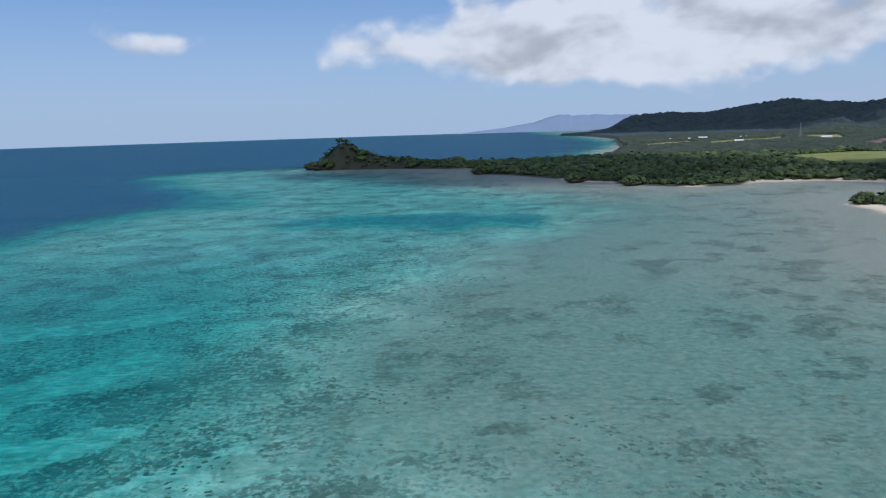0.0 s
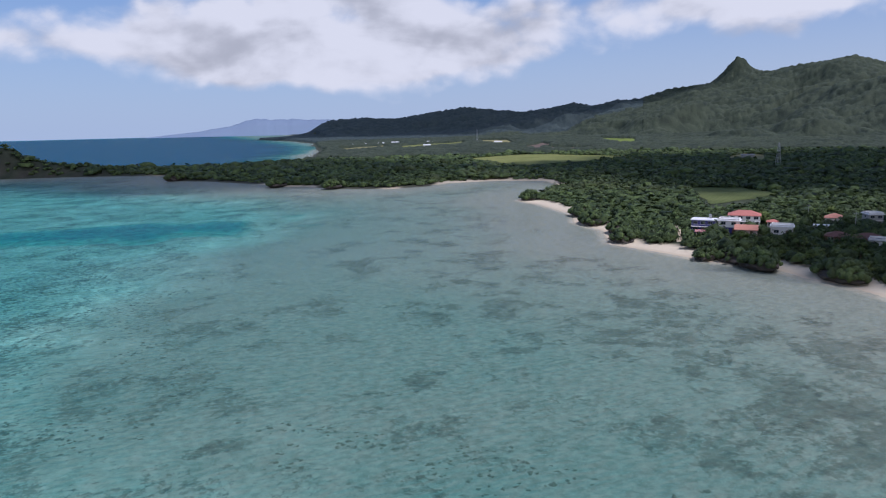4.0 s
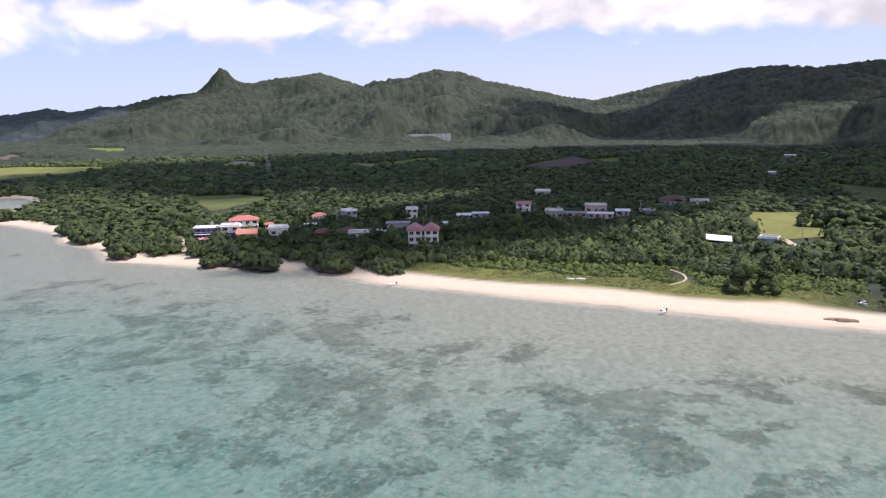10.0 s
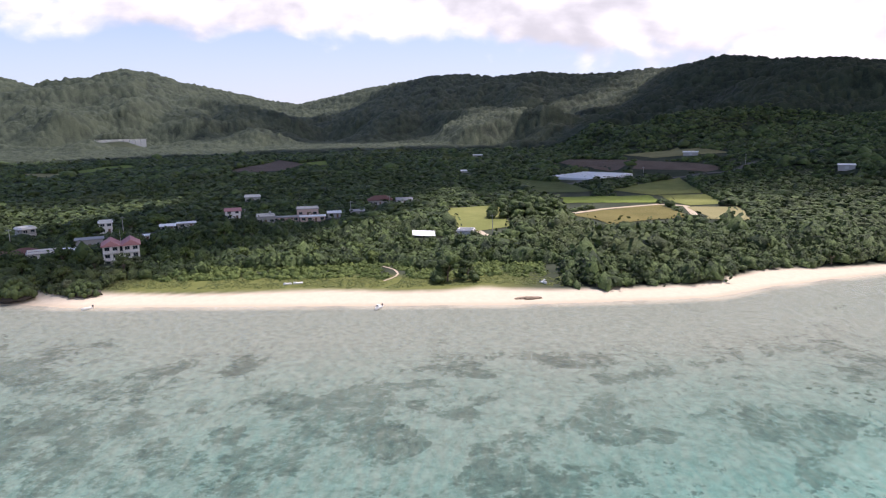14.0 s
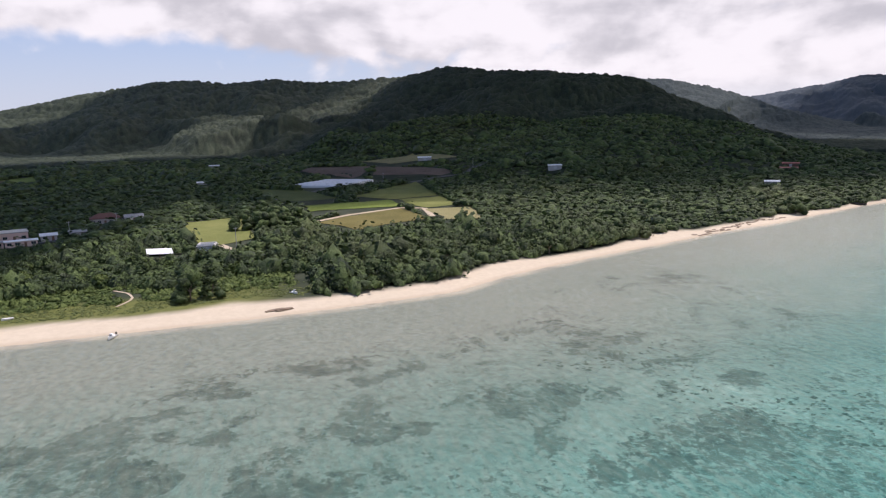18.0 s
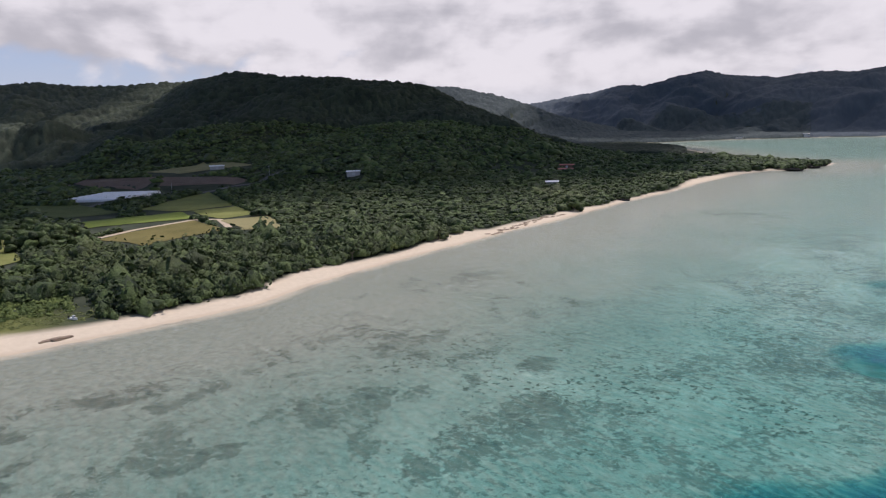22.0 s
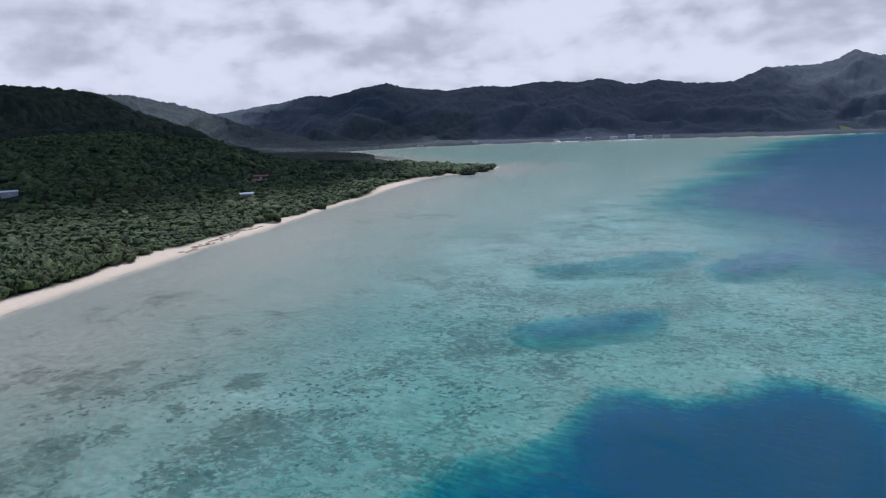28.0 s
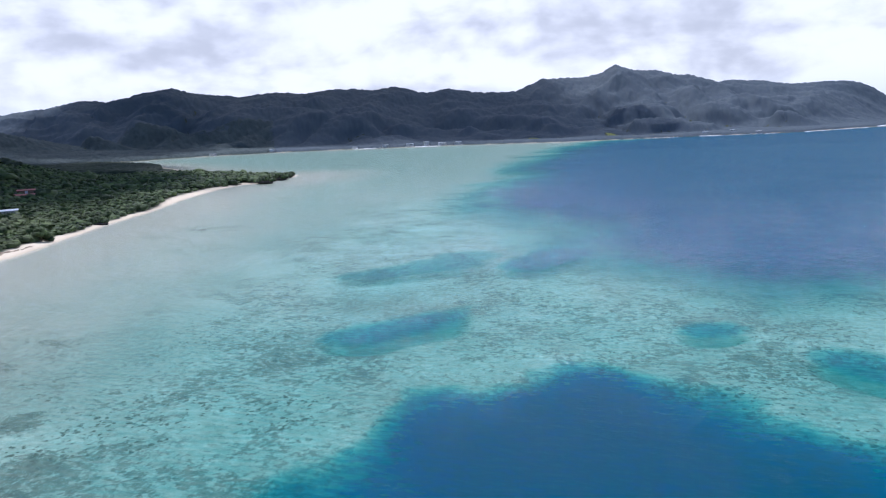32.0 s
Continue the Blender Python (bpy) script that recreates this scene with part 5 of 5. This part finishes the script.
def cleared(x, y):
    out = np.zeros(x.shape, bool)
    far = np.hypot(x, y)
    for rings_, views in ((CLEARINGS, (0, 5)), (OPEN, (0, 10, 20, 28))):
        for ring in rings_:
            for back in views:
                k = 1 + back / far
                out |= inside(x * k, y * k, ring) > -1.0
    return out


def forest(name, r0, r1, a0, a1, gap, level, size, mat, label, seed=0, low=1.0, rough=0.55, leaves=0, leaf=0.26):
    x, y = scatter(r0, r1, a0, a1, gap)
    z, shore, deep = shape(x, y)
    lim = np.where(y > 860, 2.5, np.where(y > 395, 6.0, np.where(y > 122, 9.0, np.where(y < -590, 5.0, beach_width(x, y) + 1)))) + (fractal(x, y, 12, 3, 90) - 0.5) * 4
    lim = np.where((y > -25) & (y < 118), np.maximum(lim, np.where(y > 92, 27, 40) + 12 * (fractal(x, y, 18, 2, 14) - 0.5)), lim)
    keep = (shore > lim) & ~cleared(x, y)
    x, y, z, shore = x[keep], y[keep], z[keep], shore[keep]
    grove = fractal(x, y, size * 14, 3, 120 + seed)
    s = size * (0.55 + 0.9 * rng.beta(1.6, 3.2, len(x)) * 1.5) * (0.55 + 0.9 * grove)
    s = s * np.where((rng.random(len(x)) < 0.06) & (low > 0.5), 1.6, 1.0)
    s = s * np.where((x > 200) & (x < 440) & (y > 40) & (y < 240), 0.9, 1.0)
    h = s * rng.uniform(0.75, 1.3, len(x)) * low
    shapes = [crown_shape(level, seed + k, rough, 0.8, leaves, leaf) for k in range(7)]
    p, t = plant(shapes, x, y, z + (h * 0.4 + (grove - 0.35) * size * 1.3 * low if low > 0.5 else h * (grove - 0.65)), s, h)
    soup(name, p, t, mat, label, "forest", True)
    return len(t)


LIGHT_LEAVES = leaf_material("light_leaves", (0.045, 0.080, 0.016), (0.17, 0.22, 0.055))
GRASS_LEAVES = leaf_material("beach_grass_blades", (0.09, 0.12, 0.03), (0.20, 0.23, 0.065))
GREY_LEAVES = leaf_material("silver_leaves", (0.05, 0.07, 0.035), (0.15, 0.18, 0.10))


def low_growth(name, gap, size, x0, x1, y0, y1, near, far, patchy, mat, label, category, tall, seed):
    """Grass tufts or scrub in a strip behind the beach."""
    c = int((x1 - x0) * (y1 - y0) / gap ** 2)
    x, y = rng.uniform(x0, x1, c), rng.uniform(y0, y1, c)
    z, shore, deep = shape(x, y)
    wander = (fractal(x, y, 14, 3, seed) - 0.5) * 5
    keep = (shore + wander > near) & (shore - wander < far) & (fractal(x, y, 11, 3, seed + 3) > patchy) & ~cleared(x, y)
    x, y, z = x[keep], y[keep], z[keep]
    s = size * rng.uniform(0.55, 1.5, len(x))
    p, t = plant([crown_shape(0, seed + k, 0.6, 0.7, 18, 0.3) for k in range(5)], x, y, z, s, s * tall * rng.uniform(0.7, 1.3, len(x)))
    soup(name, p, t, mat, label, category, True)
    return len(t)


COUNT = [low_growth("beach_grass", 0.8, 0.38, 196, 235, -28, 122, 15.5, 28, 0.30, GRASS_LEAVES, "rough yellow-green grass tufts along the top of the beach", "grass", 0.3, 200),
         low_growth("coastal_scrub", 1.6, 1.15, 205, 275, -20, 104, 25, 60, 0.28, LIGHT_LEAVES, "bright green low scrub between the beach and the woods", "scrub", 0.9, 210),
         forest("coastal_forest", 185, 330, 10, 160, 2.5, 0, 1.95, FOREST, "dense green subtropical coastal forest behind the beach", seed=0, leaves=44, leaf=0.18),
         forest("inland_forest", 330, 620, 5, 150, 2.9, 0, 2.0, FOREST, "green woodland behind the coastal strip", seed=5, low=0.8, leaves=8, leaf=0.34),
         forest("plain_forest", 620, 1000, -14, 152, 4.9, 0, 3.1, FOREST, "dark green woodland on the coastal plain", seed=10, low=0.7, rough=0.45, leaves=2, leaf=0.42)]


def canopy(name, r0, r1, a0, a1, out, size, high, mat, label, seed):
    """The closed roof of a forest that stays far off: crown beside crown over the lie of the hills."""
    r, a = np.arange(r0, r1 + out, out), np.radians(np.arange(a0, a1 + 0.09, 0.09))
    rr, aa = np.meshgrid(r, a, indexing="ij")
    rr = rr + (value_noise(rr * 0.37, aa * 900, seed) - 0.5) * out * 0.8
    x, y = (rr * np.sin(aa)).ravel(), (rr * np.cos(aa)).ravel()
    z, shore, deep = shape(x, y)
    dome, own = crowns(x, y, size, seed)
    grove = fractal(x, y, size * 7, 3, seed + 9)
    i, j = np.meshgrid(np.arange(len(r) - 1), np.arange(len(a) - 1), indexing="ij")
    m = len(a)
    faces = np.stack([i * m + j, i * m + j + 1, (i + 1) * m + j + 1, (i + 1) * m + j], -1).reshape(-1, 4)
    grown = (shore > 9 + 8 * fractal(x, y, 40, 2, 96)) & ~cleared(x, y)
    rim = np.zeros(rr.shape, bool)
    rim[0], rim[-1], rim[:, 0], rim[:, -1] = True, True, True, True
    faces = faces[grown[faces].any(1)]
    used = np.unique(faces)
    index = np.zeros(x.size, np.int64)
    index[used] = np.arange(used.size)
    top = z + high * (0.6 + 0.4 * step(z, 14, 50)) * np.clip(0.25 + (0.25 + 0.95 * dome ** 0.8) * (0.5 + 0.9 * own) + 1.2 * (grove - 0.45), 0.1, 2)
    top = np.where(grown & ~rim.ravel(), top, z - 1.5)
    mesh = sheet_mesh(name, x[used], y[used], top[used], index[faces][:, ::-1], {"crown": own[used]})
    mesh.materials.append(mat)
    tagged(new(name, mesh), label, "forest", kind="stuff")
    return 2 * len(faces)


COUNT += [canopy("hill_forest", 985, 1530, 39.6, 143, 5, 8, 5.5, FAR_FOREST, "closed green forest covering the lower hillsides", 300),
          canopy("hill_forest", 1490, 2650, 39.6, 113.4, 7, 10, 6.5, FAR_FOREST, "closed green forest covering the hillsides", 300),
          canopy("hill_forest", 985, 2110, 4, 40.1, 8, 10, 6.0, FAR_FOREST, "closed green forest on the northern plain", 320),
          canopy("hill_forest", 2060, 3500, 4, 40.1, 10, 12, 6.5, NORTH_HAZY_FOREST, "closed forest on the northern hills, blue haze in its colour", 320),
          canopy("hill_forest", 1490, 2360, 112.9, 151.4, 8, 11, 5.5, NORTH_HAZY_FOREST, "closed forest on the hills behind the cape, grey haze in its colour", 325),
          canopy("far_forest", 2320, 3100, 112.9, 151.4, 10, 13, 4.5, DISTANT_HAZY_FOREST, "distant forest on hills behind the cape", 330),
          canopy("far_forest", 1490, 3300, 151, 202, 10, 13, 4.5, DISTANT_HAZY_FOREST, "distant forest on hills across the bay", 330)]


def corals():
    """Coral heads and weed clumps that darken the shallow bed."""
    x, y = scatter(70, 300, -36, 200, 2.0)
    z, shore, deep = shape(x, y)
    cover = coral_cover(x, y, shore, deep)
    clump = fractal(x, y, 22, 4, 131)
    keep = (shore < -14) & (deep < 5) & (clump + 0.25 * fractal(x, y, 5, 2, 133) + np.where(inside(x, y, REEF) > -20, 0.1, -0.12) > 0.83)
    x, y, z = x[keep], y[keep], z[keep]
    s = 0.22 + 0.6 * rng.beta(1.3, 3.5, len(x))
    p, t = plant([crown_shape(0, 60 + k, 0.5, 0.5) for k in range(5)], x, y, z, s, s * 0.35)
    soup("coral_heads", p, t, CORAL, "dark coral heads and weed clumps on the reef bed", "coral")
    return len(t)


COUNT.append(corals())

# ---- trees at the edge of the beach and round the houses, one by one ----
def tree_parts(seed, tall, wide, low=0.42):
    """Trunk, limbs and crown meshes of one kind of tree."""
    r = random.Random(seed)
    trunk = bmesh.new()
    lean = Vector((r.uniform(-0.3, 0.3), r.uniform(-0.3, 0.3), 0))
    tube(trunk, (0, 0, -0.4), lean * 0.5 + Vector((0, 0, tall * 0.3)), 0.26, 0.18, 8)
    limbs, crown = [], bmesh.new()
    for k in range(4):
        a = k * 1.571 + r.uniform(-0.5, 0.5)
        tip = Vector((math.cos(a) * wide * 0.55, math.sin(a) * wide * 0.55, tall * r.uniform(0.55, 0.75)))
        bm = bmesh.new()
        tube(bm, lean * 0.5 + Vector((0, 0, tall * 0.28)), tip, 0.13, 0.05, 6)
        limbs.append(bm)
    for k in range(15):
        a, q = r.uniform(0, 6.283), math.sqrt(r.random())
        s = r.uniform(0.22, 0.40) * wide
        at = Vector((math.cos(a) * q * wide * 0.8, math.sin(a) * q * wide * 0.8, tall * (low + (0.87 - low) * (1 - q * q) * r.uniform(0.7, 1.1))))
        made = bmesh.ops.create_icosphere(crown, subdivisions=1 if wide < 3 else 2, radius=1.0)
        for v in made["verts"]:
            n = noise.fractal(v.co * 2.6 + Vector((k * 3.7, seed, 0)), 0.55, 2.2, 4)
            w = v.co * (1 + 0.75 * n)
            v.co = at + Vector((w.x * s, w.y * s, w.z * s * 0.75)) * 0.95
        sprays(crown, r, at, s, s, s * 0.75, 30 if wide < 3 else 52, 0.15 if wide < 3 else 0.24)
    for k in range(130):
        a, b, q = r.uniform(0, 6.283), r.uniform(-0.2, 1.5), r.uniform(0.85, 1.12)
        at = Vector((math.cos(a) * math.cos(b) * wide * q, math.sin(a) * math.cos(b) * wide * q, tall * 0.45 + math.sin(b) * tall * 0.5 * q))
        u = Vector((r.gauss(0, 1), r.gauss(0, 1), r.gauss(0, 1))).normalized() * r.uniform(0.12, 0.24)
        w = u.orthogonal().normalized() * r.uniform(0.1, 0.2)
        crown.faces.new([crown.verts.new(at + d) for d in (-u, w, u, -w)])
    return trunk, limbs, crown


KINDS = []
for seed, tall, wide, mat, label in ((1, 5.0, 2.4, FOREST, "spreading dark green coastal tree behind the beach"), (2, 4.2, 2.2, LIGHT_LEAVES, "bright green broadleaf tree at the forest edge"),
                                     (3, 6.2, 2.7, FOREST, "tall dark green tree above the coastal canopy"), (4, 3.4, 2.2, GREY_LEAVES, "grey-green screw pine bush at the forest edge"),
                                     (5, 4.6, 2.8, LIGHT_LEAVES, "wide light green tree in the coastal forest"), (6, 5.4, 2.4, FOREST, "dense dark green tree beside the beach")):
    trunk, limbs, crown = tree_parts(seed, tall, wide)
    ob = tagged(new("tree"), label, "tree", "trees behind the beach")
    put(trunk, "trunk", BARK, ob)
    for bm in limbs:
        put(bm, "limb", BARK, ob)
    put(crown, "crown", mat, ob, smooth=True)
    KINDS.append(ob)


KEPT = [0] * len(KINDS)


def plant_trees(count, x0, x1, y0, y1, deepest, seed, size=1.0):
    """Trees of all kinds in a stretch of the shore, none in the clearings."""
    r = random.Random(seed)
    spots = [(r.uniform(x0, x1), r.uniform(y0, y1)) for k in range(2200)]
    x, y = np.array([s[0] for s in spots]), np.array([s[1] for s in spots])
    z, shore, deep = shape(x, y)
    lim = np.where((y > -25) & (y < 118), 40, np.where(y > 122, 10, beach_width(x, y) + 1.5))
    ok = (shore > lim) & (shore < lim + deepest) & ~cleared(x, y)
    for i in np.flatnonzero(ok)[:count]:
        k = r.randrange(len(KINDS))
        m = pose(x[i], y[i], z[i] - 0.1, 0, 0, r.uniform(0, 360))
        KEPT[k] += 1
        if KEPT[k] == 1:
            KINDS[k].matrix_basis = m
        else:
            s = r.uniform(0.75, 1.25) * size
            copy = copy_thing(KINDS[k], m)
            copy.scale = (s, s, s * r.uniform(0.85, 1.1))


plant_trees(235, 185, 300, -150, 250, 42, 9)
plant_trees(65, 212, 330, 90, 240, 150, 10, 1.25)


def big_tree(x, y, tall, wide, seed, label):
    trunk, limbs, crown = tree_parts(seed, tall, wide, 0.12)
    ob = thing("tree", x, y, 0, label, "tree")
    put(trunk, "trunk", BARK, ob)
    for bm in limbs:
        put(bm, "limb", BARK, ob)
    put(crown, "crown", FOREST, ob, smooth=True)


big_tree(212, 11, 8.5, 5.0, 21, "large dark banyan-like tree overhanging the beach")
big_tree(214, 5, 7, 3.8, 22, "large dark tree beside the banyan at the beach")
for n_, (px, py, h_) in enumerate(((350, -18, 11), (343, -28, 9.5), (358, -26, 12), (338, -20, 9), (368, -20, 11), (352, -36, 9), (346, -8, 8.5))):
    big_tree(px, py, h_, 6.5, 23 + n_, "big dark round tree in a grove between fields")
for n_, (px, py, h_, w_) in enumerate(((257, -169, 7, 4.6), (263, -165, 8, 5), (289, -283, 7.5, 5), (296, -287, 7.5, 5.5), (322, -357, 5, 4.0))):
    big_tree(px, py, h_, w_, 33 + n_, "dark spreading tree that overhangs the southern beach")
